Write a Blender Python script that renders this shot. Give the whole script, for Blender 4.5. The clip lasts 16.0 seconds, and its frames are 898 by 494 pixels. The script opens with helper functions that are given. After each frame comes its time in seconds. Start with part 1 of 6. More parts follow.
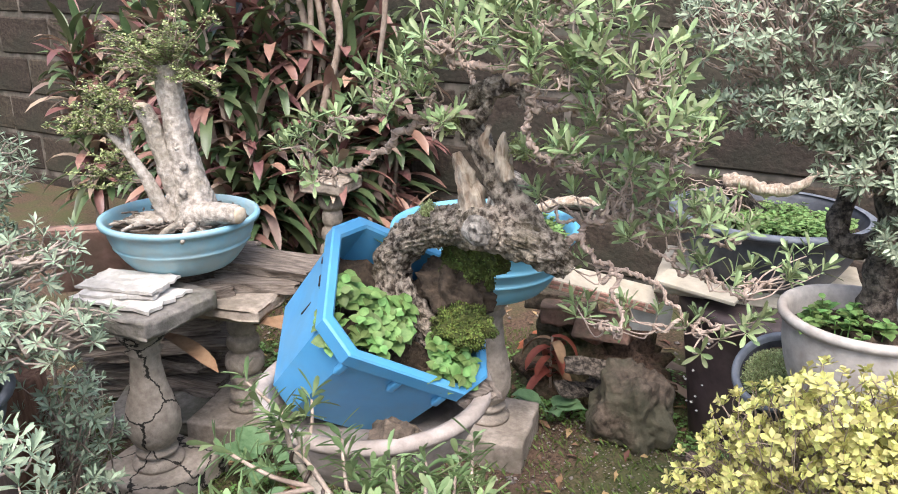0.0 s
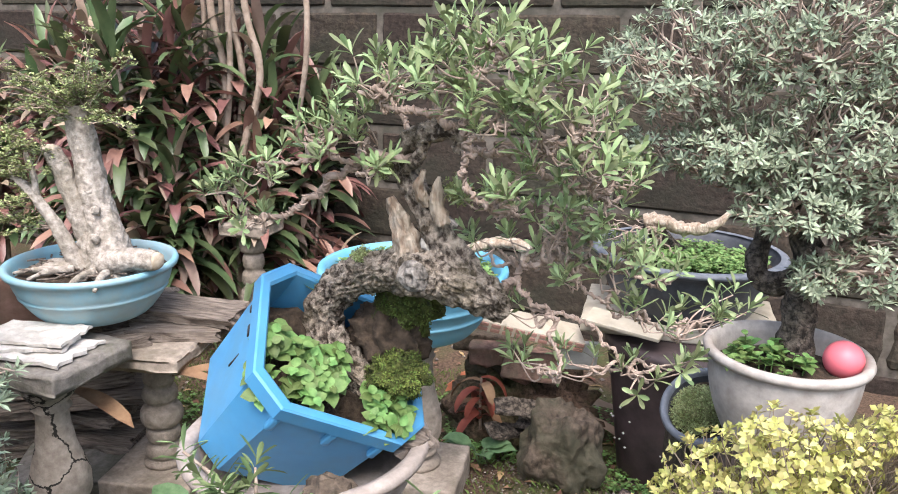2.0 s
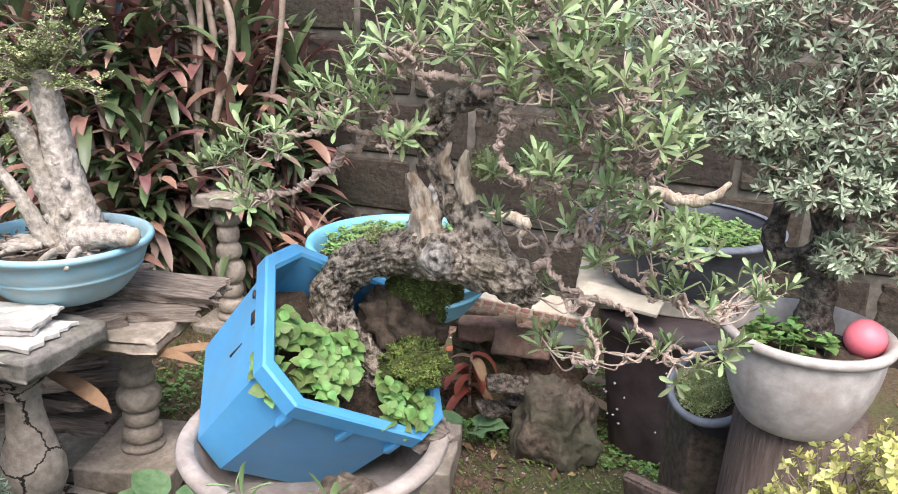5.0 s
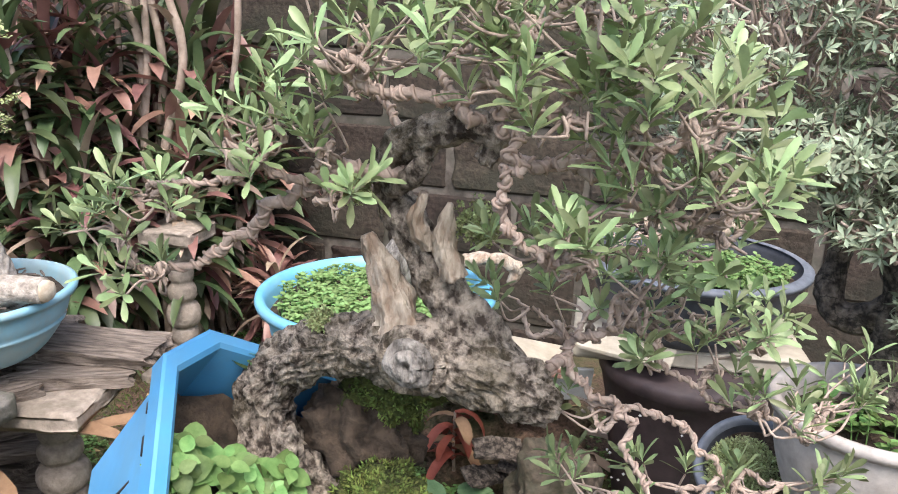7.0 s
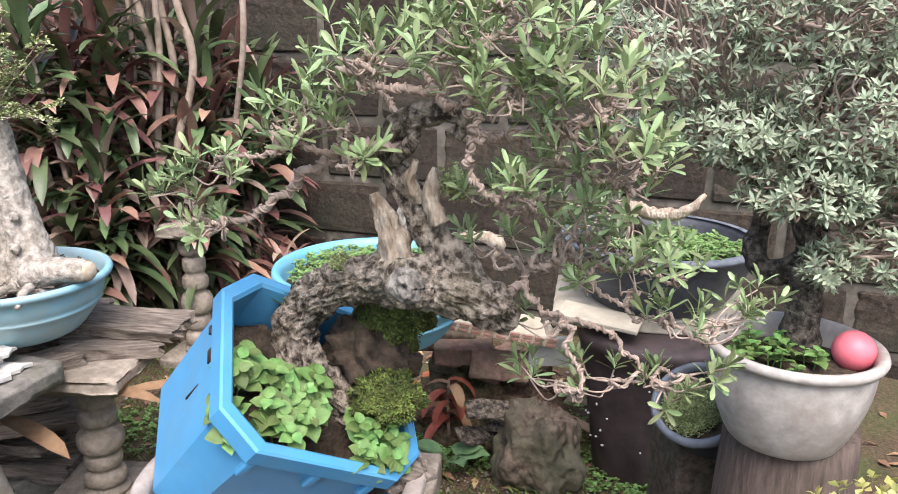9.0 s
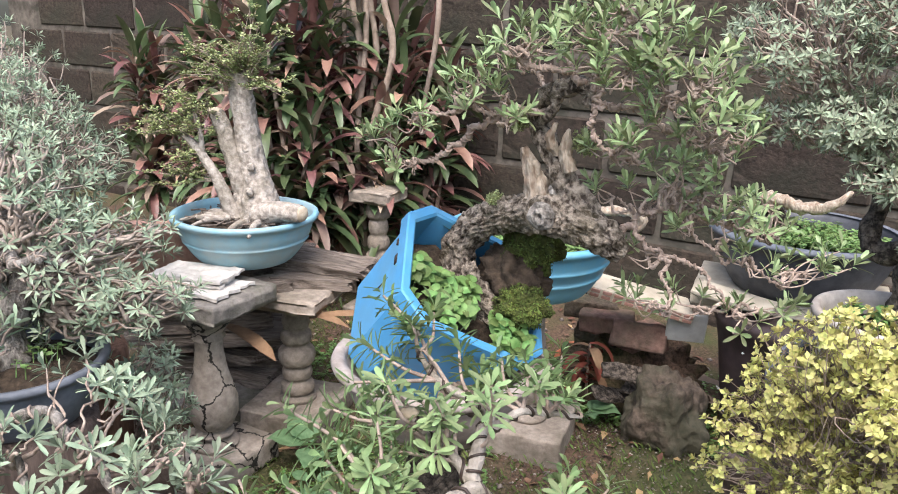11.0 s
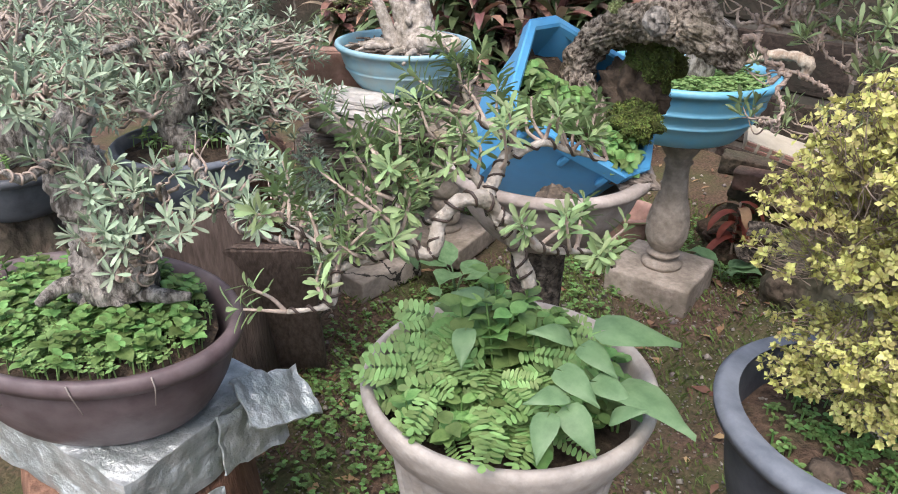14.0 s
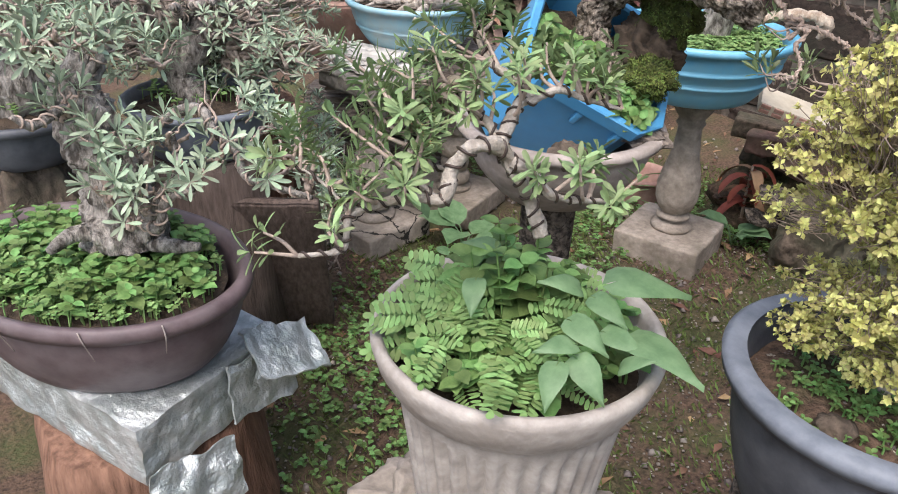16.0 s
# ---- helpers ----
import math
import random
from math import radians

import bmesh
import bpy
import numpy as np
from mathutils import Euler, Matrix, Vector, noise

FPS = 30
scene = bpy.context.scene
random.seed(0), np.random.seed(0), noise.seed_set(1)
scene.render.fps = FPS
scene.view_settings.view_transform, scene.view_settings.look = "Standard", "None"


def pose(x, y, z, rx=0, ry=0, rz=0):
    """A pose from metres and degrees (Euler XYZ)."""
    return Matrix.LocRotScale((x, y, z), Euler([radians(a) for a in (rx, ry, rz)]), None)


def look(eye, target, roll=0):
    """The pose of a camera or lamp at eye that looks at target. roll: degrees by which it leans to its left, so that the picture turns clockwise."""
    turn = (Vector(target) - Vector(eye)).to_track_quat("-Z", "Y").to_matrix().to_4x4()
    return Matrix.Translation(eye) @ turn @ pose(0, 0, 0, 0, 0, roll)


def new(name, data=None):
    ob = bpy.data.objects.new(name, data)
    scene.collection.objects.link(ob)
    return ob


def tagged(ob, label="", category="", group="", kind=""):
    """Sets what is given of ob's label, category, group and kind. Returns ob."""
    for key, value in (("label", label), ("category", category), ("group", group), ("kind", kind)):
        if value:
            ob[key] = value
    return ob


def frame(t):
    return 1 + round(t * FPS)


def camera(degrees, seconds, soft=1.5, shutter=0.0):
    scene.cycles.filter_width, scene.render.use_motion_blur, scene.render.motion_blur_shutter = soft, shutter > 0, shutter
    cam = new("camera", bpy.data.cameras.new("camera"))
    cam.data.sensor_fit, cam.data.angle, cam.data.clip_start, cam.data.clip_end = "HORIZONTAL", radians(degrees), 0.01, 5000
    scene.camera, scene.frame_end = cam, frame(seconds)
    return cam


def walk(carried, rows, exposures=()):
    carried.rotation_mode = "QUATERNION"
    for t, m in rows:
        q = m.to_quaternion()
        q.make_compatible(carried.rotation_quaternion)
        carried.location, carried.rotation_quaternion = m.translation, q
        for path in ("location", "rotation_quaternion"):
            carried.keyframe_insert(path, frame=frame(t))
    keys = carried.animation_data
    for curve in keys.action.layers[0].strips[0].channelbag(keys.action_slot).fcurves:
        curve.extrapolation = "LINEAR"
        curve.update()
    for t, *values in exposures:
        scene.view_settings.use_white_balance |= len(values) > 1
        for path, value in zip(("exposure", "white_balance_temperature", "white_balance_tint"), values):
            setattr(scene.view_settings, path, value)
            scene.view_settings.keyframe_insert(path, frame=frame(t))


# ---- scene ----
cam = camera(61.2, 16.0, 1.0)
PATH = [
    (0, (1.528, 1.056, 1.441), (0.597, 2.707, 0.804), 0.3),
    (0.5, (1.514, 1.064, 1.442), (0.696, 2.783, 0.828), 0.9),
    (1, (1.519, 1.052, 1.444), (0.737, 2.784, 0.822), 1.0),
    (1.5, (1.506, 1.063, 1.444), (0.739, 2.832, 0.912), 0.9),
    (2, (1.5, 1.064, 1.444), (0.741, 2.835, 0.908), 1.2),
    (2.5, (1.492, 1.067, 1.442), (0.726, 2.831, 0.893), 1.3),
    (3, (1.49, 1.064, 1.443), (0.725, 2.829, 0.895), 1.4),
    (3.5, (1.483, 1.067, 1.441), (0.729, 2.835, 0.89), 1.5),
    (4, (1.462, 1.046, 1.442), (0.742, 2.828, 0.889), 1.6),
    (4.2, (1.45, 1.04, 1.441), (0.741, 2.824, 0.879), 1.7),
    (6.3, (1.289, 1.366, 1.404), (0.685, 3.154, 0.74), 1.4),
    (6.5, (1.281, 1.392, 1.4), (0.663, 3.179, 0.748), 0.9),
    (7, (1.28, 1.414, 1.402), (0.666, 3.231, 0.837), 1.4),
    (7.5, (1.293, 1.407, 1.405), (0.694, 3.23, 0.84), 1.1),
    (8, (1.31, 1.393, 1.406), (0.72, 3.216, 0.831), 0.7),
    (10.3, (1.465, 0.898, 1.427), (0.836, 2.719, 0.89), 0.3),
    (10.5, (1.477, 0.892, 1.424), (0.783, 2.676, 0.846), 1.2),
    (10.8, (1.513, 0.885, 1.42), (0.605, 2.575, 0.853), 1.0),
    (11, (1.549, 0.896, 1.415), (0.544, 2.528, 0.842), 1.7),
    (11.5, (1.638, 0.911, 1.407), (0.511, 2.445, 0.791), 2.5),
    (12, (1.688, 0.905, 1.382), (0.452, 2.306, 0.666), 1.3),
    (12.5, (1.708, 0.898, 1.363), (0.417, 2.211, 0.582), 0.3),
    (13, (1.714, 0.901, 1.335), (0.428, 2.169, 0.475), 1.2),
    (13.5, (1.716, 0.901, 1.327), (0.418, 2.139, 0.443), 1.0),
    (14, (1.716, 0.899, 1.325), (0.429, 2.143, 0.433), 1.6),
    (14.5, (1.722, 0.896, 1.318), (0.456, 2.141, 0.399), 1.6),
    (15, (1.726, 0.89, 1.313), (0.49, 2.116, 0.328), 1.8),
    (15.5, (1.725, 0.892, 1.31), (0.476, 2.105, 0.325), 1.8),
    (16, (1.717, 0.894, 1.311), (0.451, 2.095, 0.334), 2.2),
]
walk(cam, [(t, look(eye, target, roll)) for t, eye, target, roll in PATH], [(0, 1.4), (4, 1.4), (8, 1.4), (11, 1.28), (13, 1.12), (16, 1.08)])
# ---- world and light ----
world = bpy.data.worlds.new("overcast")
scene.world = world
world.use_nodes = True
wn = world.node_tree
sky = wn.nodes.new("ShaderNodeTexSky")
sky.sky_type = "NISHITA"
sky.sun_disc = False
sky.sun_elevation, sky.sun_rotation = radians(62), radians(150)
sky.air_density, sky.dust_density, sky.ozone_density = 1.0, 3.8, 0.9
wn.links.new(sky.outputs[0], wn.nodes["Background"].inputs[0])
wn.nodes["Background"].inputs[1].default_value = 0.15
sun_data = bpy.data.lights.new("sun", "SUN")
sun_data.energy, sun_data.angle, sun_data.color = 1.5, radians(40), (1.0, 0.945, 0.965)
sun = new("sun", sun_data)
sun.matrix_world = look((1.5, -1.2, 6), (0.3, 2.6, 0.0))

rng = random.Random(7)


# ---- materials ----
def material(name, dark, light, scale=20.0, rough=0.7, bump=0.3, metallic=0.0, stain=None, stain_scale=3.0,
             stain_amount=0.5, crack=0.0, island=0.0, detail=8.0, spec=0.35, stretch=(1, 1, 1), bump_scale=None,
             translucent=0.0, per_object=0.0, lo=0.3, hi=0.7, crack_w=(0.012, 0.022), deep=0.01):
    m = bpy.data.materials.new(name)
    m.use_nodes = True
    t, n, l = m.node_tree, m.node_tree.nodes, m.node_tree.links
    bsdf = n["Principled BSDF"]
    bsdf.inputs["Roughness"].default_value = rough
    bsdf.inputs["Metallic"].default_value = metallic
    bsdf.inputs["Specular IOR Level"].default_value = spec
    co = n.new("ShaderNodeTexCoord")
    mp = n.new("ShaderNodeMapping")
    mp.inputs["Scale"].default_value = stretch
    l.new(co.outputs["Object"], mp.inputs["Vector"])

    def noise_node(s, d=detail, r=0.6):
        q = n.new("ShaderNodeTexNoise")
        q.inputs["Scale"].default_value, q.inputs["Detail"].default_value, q.inputs["Roughness"].default_value = s, d, r
        l.new(mp.outputs[0], q.inputs["Vector"])
        return q

    def mix(fac, a, b, blend="MIX"):
        q = n.new("ShaderNodeMix")
        q.data_type, q.blend_type = "RGBA", blend
        for sock, v in ((q.inputs[0], fac), (q.inputs[6], a), (q.inputs[7], b)):
            if isinstance(v, (int, float)):
                sock.default_value = v
            elif isinstance(v, tuple):
                sock.default_value = (*v, 1)
            else:
                l.new(v, sock)
        return q.outputs[2]

    def ramp(v, lo, hi):
        q = n.new("ShaderNodeMapRange")
        q.inputs[1].default_value, q.inputs[2].default_value = lo, hi
        l.new(v, q.inputs[0])
        return q.outputs[0]

    grain = noise_node(scale)
    col = mix(ramp(grain.outputs[0], lo, hi), dark, light)
    if stain:
        big = noise_node(stain_scale, 5.0, 0.65)
        f = n.new("ShaderNodeMath")
        f.operation = "MULTIPLY"
        l.new(ramp(big.outputs[0], 0.45, 0.62), f.inputs[0])
        f.inputs[1].default_value = stain_amount
        col = mix(f.outputs[0], col, stain)
    if crack:
        vor = n.new("ShaderNodeTexVoronoi")
        vor.feature = "DISTANCE_TO_EDGE"
        vor.inputs["Scale"].default_value = crack
        wob = noise_node(9.0)
        add = n.new("ShaderNodeVectorMath")
        add.operation = "MULTIPLY_ADD"
        l.new(wob.outputs[1], add.inputs[0])
        add.inputs[1].default_value = (0.12, 0.12, 0.12)
        l.new(mp.outputs[0], add.inputs[2])
        l.new(add.outputs[0], vor.inputs["Vector"])
        col = mix(ramp(vor.outputs[0], *crack_w), (0.02, 0.018, 0.015), col)
    if island or per_object:
        if island:
            src = n.new("ShaderNodeNewGeometry").outputs["Random Per Island"]
        else:
            src = n.new("ShaderNodeObjectInfo").outputs["Random"]
        amount = island or per_object
        hsv = n.new("ShaderNodeHueSaturation")
        v = n.new("ShaderNodeMapRange")
        v.inputs[3].default_value, v.inputs[4].default_value = 1 - amount, 1 + amount
        l.new(src, v.inputs[0])
        h = n.new("ShaderNodeMapRange")
        h.inputs[3].default_value, h.inputs[4].default_value = 0.5 - amount * 0.06, 0.5 + amount * 0.06
        l.new(src, h.inputs[0])
        l.new(v.outputs[0], hsv.inputs["Value"])
        l.new(h.outputs[0], hsv.inputs["Hue"])
        l.new(col, hsv.inputs["Color"])
        col = hsv.outputs[0]
    l.new(col, bsdf.inputs["Base Color"])
    if bump:
        b = n.new("ShaderNodeBump")
        b.inputs["Strength"].default_value = bump
        b.inputs["Distance"].default_value = deep
        src = noise_node(bump_scale).outputs[0] if bump_scale else grain.outputs[0]
        l.new(src, b.inputs["Height"])
        l.new(b.outputs[0], bsdf.inputs["Normal"])
    if translucent:
        tr = n.new("ShaderNodeBsdfTranslucent")
        l.new(col, tr.inputs[0])
        ms = n.new("ShaderNodeMixShader")
        ms.inputs[0].default_value = translucent
        l.new(bsdf.outputs[0], ms.inputs[1])
        l.new(tr.outputs[0], ms.inputs[2])
        l.new(ms.outputs[0], n["Material Output"].inputs[0])
    return m


M = dict(
    soil=material("soil", (0.025, 0.016, 0.011), (0.17, 0.11, 0.075), 90, 0.95, 0.9, stain=(0.06, 0.085, 0.025),
                  stain_scale=2.6, stain_amount=0.7),
    pot_cream=material("cream_pot", (0.25, 0.225, 0.2), (0.45, 0.415, 0.375), 35, 0.7, 0.3, stain=(0.2, 0.165, 0.135), stain_scale=9, stain_amount=0.6),
    wire_tan=material("tan_wire", (0.22, 0.16, 0.125), (0.48, 0.37, 0.305), 60, 0.6, 0.2),
    pot_soil=material("pot_soil", (0.02, 0.015, 0.01), (0.09, 0.065, 0.045), 60, 0.95, 1.0),
    block=material("wall_block", (0.016, 0.012, 0.0095), (0.072, 0.054, 0.041), 55, 0.95, 0.8, stain=(0.03, 0.032, 0.022),
                   stain_scale=2.2, stain_amount=0.75, per_object=0.25),
    mortar=material("mortar", (0.04, 0.033, 0.027), (0.21, 0.185, 0.155), 11, 0.95, 0.9, stain=(0.06, 0.06, 0.045),
                    stain_scale=4, stain_amount=0.8),
    concrete=material("concrete", (0.22, 0.185, 0.15), (0.42, 0.36, 0.3), 45, 0.9, 0.5, stain=(0.11, 0.095, 0.07),
                      stain_scale=6, stain_amount=0.6),
    cracked=material("cracked_concrete", (0.24, 0.205, 0.175), (0.43, 0.375, 0.32), 45, 0.9, 0.5,
                     stain=(0.13, 0.115, 0.09), stain_scale=6, stain_amount=0.6, crack=5.5),
    grey_concrete=material("grey_concrete", (0.12, 0.112, 0.1), (0.27, 0.25, 0.225), 40, 0.92, 0.6,
                           stain=(0.08, 0.085, 0.05), stain_scale=7, stain_amount=0.6),
    slate=material("white_slate", (0.42, 0.4, 0.37), (0.72, 0.7, 0.665), 28, 0.8, 0.6, stain=(0.3, 0.28, 0.25), stain_scale=9),
    blue=material("blue_plastic", (0.06, 0.25, 0.47), (0.085, 0.32, 0.56), 8, 0.38, 0.05, spec=0.5,
                  stain=(0.1, 0.25, 0.38), stain_scale=14, stain_amount=0.45),
    basin=material("faded_blue_plastic", (0.2, 0.42, 0.53), (0.3, 0.53, 0.62), 10, 0.45, 0.08, spec=0.45,
                   stain=(0.36, 0.4, 0.38), stain_scale=7, stain_amount=0.55),
    basin_bright=material("blue_basin_plastic", (0.1, 0.36, 0.56), (0.16, 0.45, 0.62), 10, 0.4, 0.06, spec=0.45,
                          stain=(0.22, 0.4, 0.46), stain_scale=7, stain_amount=0.5),
    pot_grey=material("grey_pot", (0.22, 0.188, 0.165), (0.42, 0.368, 0.332), 30, 0.75, 0.3, stain=(0.12, 0.09, 0.06), stain_scale=8),
    pot_white=material("white_pot", (0.33, 0.305, 0.28), (0.54, 0.505, 0.465), 35, 0.6, 0.2, stain=(0.26, 0.215, 0.18),
                       stain_scale=7, stain_amount=0.6),
    pot_purple=material("purple_brown_pot", (0.068, 0.047, 0.05), (0.14, 0.105, 0.108), 22, 0.5, 0.15, stain=(0.17, 0.15, 0.15),
                        stain_scale=9, stain_amount=0.35),
    pot_black=material("black_plastic_pot", (0.03, 0.033, 0.04), (0.075, 0.08, 0.09), 25, 0.5, 0.15, stain=(0.14, 0.15, 0.17),
                       stain_scale=8, stain_amount=0.4),
    rim_black=material("grey_blue_rim", (0.1, 0.115, 0.14), (0.19, 0.21, 0.24), 30, 0.55, 0.15),
    panel=material("dark_panel", (0.035, 0.026, 0.027), (0.085, 0.06, 0.06), 14, 0.55, 0.3, stain=(0.13, 0.1, 0.09), stain_scale=8, stain_amount=0.3),
    terracotta=material("terracotta", (0.3, 0.17, 0.135), (0.46, 0.29, 0.24), 30, 0.85, 0.4, stain=(0.2, 0.16, 0.12), stain_scale=7),
    brick=material("old_brick", (0.11, 0.065, 0.05), (0.28, 0.17, 0.135), 40, 0.9, 0.7, stain=(0.12, 0.1, 0.07), stain_scale=9, stain_amount=0.7),
    tile=material("tile_cream", (0.42, 0.37, 0.28), (0.6, 0.55, 0.45), 20, 0.6, 0.2, stain=(0.3, 0.26, 0.2), stain_scale=9),
    tile_red=material("tile_red", (0.27, 0.14, 0.105), (0.4, 0.235, 0.19), 25, 0.6, 0.2),
    rock=material("rock", (0.03, 0.022, 0.016), (0.15, 0.115, 0.085), 55, 0.85, 0.8, stain=(0.07, 0.075, 0.045), stain_scale=5, stain_amount=0.6),
    wood=material("weathered_wood", (0.055, 0.042, 0.034), (0.28, 0.235, 0.195), 14, 0.9, 0.8, stretch=(1, 9, 9)),
    wood_red=material("red_brown_wood", (0.09, 0.045, 0.028), (0.27, 0.15, 0.1), 12, 0.85, 0.9, stretch=(6, 6, 1)),
    wood_dark=material("dark_wood", (0.06, 0.043, 0.035), (0.16, 0.12, 0.1), 14, 0.85, 0.6, stretch=(7, 7, 1)),
    bark=material("rough_bark", (0.065, 0.048, 0.036), (0.54, 0.46, 0.375), 95, 0.95, 1.0, stain=(0.14, 0.12, 0.06),
                  stain_scale=9, stain_amount=0.45, stretch=(1, 0.75, 0.8), lo=0.4, hi=0.6, crack=42, crack_w=(-0.05, 0.022), deep=0.03),
    bark_dark=material("dark_bark", (0.03, 0.024, 0.019), (0.24, 0.2, 0.16), 60, 0.95, 1.0, lo=0.38, hi=0.66, crack=30, crack_w=(-0.02, 0.07), deep=0.02),
    bark_pale=material("pale_bark", (0.24, 0.21, 0.178), (0.5, 0.455, 0.4), 60, 0.92, 0.9, stain=(0.15, 0.13, 0.085), stain_scale=14, stain_amount=0.55, lo=0.36, hi=0.62),
    bark_grey=material("grey_bark", (0.07, 0.06, 0.05), (0.4, 0.37, 0.33), 70, 0.92, 1.0, lo=0.38, hi=0.62, stretch=(1, 1, 0.45), crack=34, crack_w=(-0.04, 0.03), deep=0.02),
    cut=material("cut_wood", (0.45, 0.38, 0.28), (0.68, 0.6, 0.48), 30, 0.8, 0.4, stain=(0.3, 0.22, 0.14), stain_scale=22),
    deadwood=material("bleached_deadwood", (0.27, 0.21, 0.155), (0.66, 0.58, 0.47), 40, 0.85, 1.0, stain=(0.26, 0.16, 0.1), stain_scale=18, stain_amount=0.6, stretch=(3, 3, 1)),
    twig_grey=material("grey_twig", (0.16, 0.125, 0.1), (0.46, 0.39, 0.33), 60, 0.9, 0.6),
    twig=material("twig", (0.2, 0.15, 0.12), (0.52, 0.42, 0.35), 60, 0.9, 0.5),
    wire=material("brown_wire", (0.025, 0.017, 0.013), (0.06, 0.042, 0.034), 30, 0.45, 0.1),
    moss=material("moss", (0.018, 0.026, 0.007), (0.1, 0.125, 0.028), 110, 0.98, 1.0, stain=(0.05, 0.04, 0.02), stain_scale=14),
    moss_tip=material("moss_tip", (0.035, 0.055, 0.012), (0.16, 0.2, 0.045), 40, 0.9, 0.0, island=0.5),
    leaf=material("green_leaf", (0.135, 0.195, 0.082), (0.35, 0.425, 0.215), 30, 0.42, 0.0, island=0.45, spec=0.4, translucent=0.18),
    leaf_silver=material("silver_leaf", (0.2, 0.25, 0.165), (0.42, 0.48, 0.34), 30, 0.6, 0.0, island=0.4, spec=0.3, translucent=0.12),
    leaf_sage=material("sage_leaf", (0.175, 0.24, 0.155), (0.41, 0.485, 0.345), 30, 0.6, 0.0, island=0.4, spec=0.3, translucent=0.14),
    leaf_soft=material("soft_green_leaf", (0.125, 0.195, 0.08), (0.29, 0.375, 0.175), 30, 0.55, 0.0, island=0.35, translucent=0.18),
    leaf_tiny=material("tiny_leaf", (0.2, 0.24, 0.09), (0.42, 0.46, 0.23), 30, 0.6, 0.0, island=0.5, translucent=0.18),
    leaf_yellow=material("yellow_leaf", (0.36, 0.36, 0.09), (0.7, 0.66, 0.28), 30, 0.55, 0.0, island=0.35, translucent=0.2),
    mint=material("mint_leaf", (0.085, 0.17, 0.045), (0.21, 0.33, 0.11), 60, 0.55, 0.15, island=0.45, translucent=0.2),
    fern=material("frond_leaf", (0.13, 0.23, 0.07), (0.26, 0.39, 0.145), 40, 0.6, 0.0, island=0.3, translucent=0.22),
    vine_leaf=material("vine_leaf", (0.085, 0.155, 0.07), (0.17, 0.265, 0.135), 45, 0.5, 0.1, island=0.25, translucent=0.2),
    cordyline=material("cordyline_leaf", (0.05, 0.085, 0.035), (0.13, 0.17, 0.075), 9, 0.42, 0.0, island=0.5, spec=0.5, translucent=0.12),
    cordyline_red=material("cordyline_red_leaf", (0.15, 0.07, 0.058), (0.32, 0.175, 0.145), 9, 0.42, 0.0, island=0.5, spec=0.5, translucent=0.12),
    cordyline_pale=material("cordyline_faded_leaf", (0.2, 0.15, 0.11), (0.38, 0.28, 0.22), 9, 0.5, 0.0, island=0.4, translucent=0.12),
    stem=material("vine_stem", (0.2, 0.15, 0.11), (0.4, 0.32, 0.26), 24, 0.9, 0.6),
    dry=material("dry_leaf", (0.13, 0.065, 0.035), (0.32, 0.2, 0.12), 15, 0.8, 0.3, island=0.5),
    red_leaf=material("red_leaf", (0.16, 0.03, 0.022), (0.34, 0.1, 0.07), 12, 0.5, 0.0, island=0.4, translucent=0.12),
    grass=material("grass", (0.07, 0.11, 0.025), (0.16, 0.21, 0.06), 20, 0.7, 0.0, island=0.45, translucent=0.15),
    pebble=material("pebble", (0.12, 0.1, 0.085), (0.32, 0.28, 0.25), 20, 0.9, 0.5, island=0.5),
    ball=material("pink_ball", (0.75, 0.16, 0.2), (0.85, 0.22, 0.26), 10, 0.45, 0.02, spec=0.5),
    foil=material("foil", (0.4, 0.44, 0.435), (0.78, 0.82, 0.82), 10, 0.3, 0.6, metallic=0.6, bump_scale=22, lo=0.4, hi=0.6,
                  stain=(0.26, 0.31, 0.29), stain_scale=12, stain_amount=0.6, deep=0.03),
    pale_panel=material("pale_plate", (0.5, 0.5, 0.48), (0.7, 0.7, 0.67), 18, 0.6, 0.15, stain=(0.35, 0.33, 0.3), stain_scale=7),
)

# ---- geometry helpers ----
BASE = {}


class Geo:
    def __init__(self):
        self.v, self.f = [], []

    def add(self, verts, faces):
        o = len(self.v)
        self.v.extend([tuple(p) for p in verts])
        self.f.extend([tuple(i + o for i in f) for f in faces])
        return self


def thing(name, loc, label, category, group="", kind=""):
    ob = new(name)
    ob.empty_display_size = 0.05
    ob.location = loc
    BASE[ob] = Vector(loc)
    return tagged(ob, label, category, group, kind)


def part(name, geo, mat, parent=None, label="", smooth=True):
    """One mesh object from a Geo or a bmesh in world coordinates, under a thing or a part."""
    me = bpy.data.meshes.new(name)
    if isinstance(geo, Geo):
        me.from_pydata(geo.v, [], geo.f)
    else:
        geo.to_mesh(me)
        geo.free()
    me.materials.append(M[mat])
    ob = new(name, me)
    base = BASE.get(parent, Vector((0, 0, 0)))
    if base.length > 0:
        me.transform(Matrix.Translation(-base))
    BASE[ob] = base
    if parent is not None:
        ob.parent = parent
    if smooth:
        me.polygons.foreach_set("use_smooth", [True] * len(me.polygons))
    me.update()
    return tagged(ob, label)


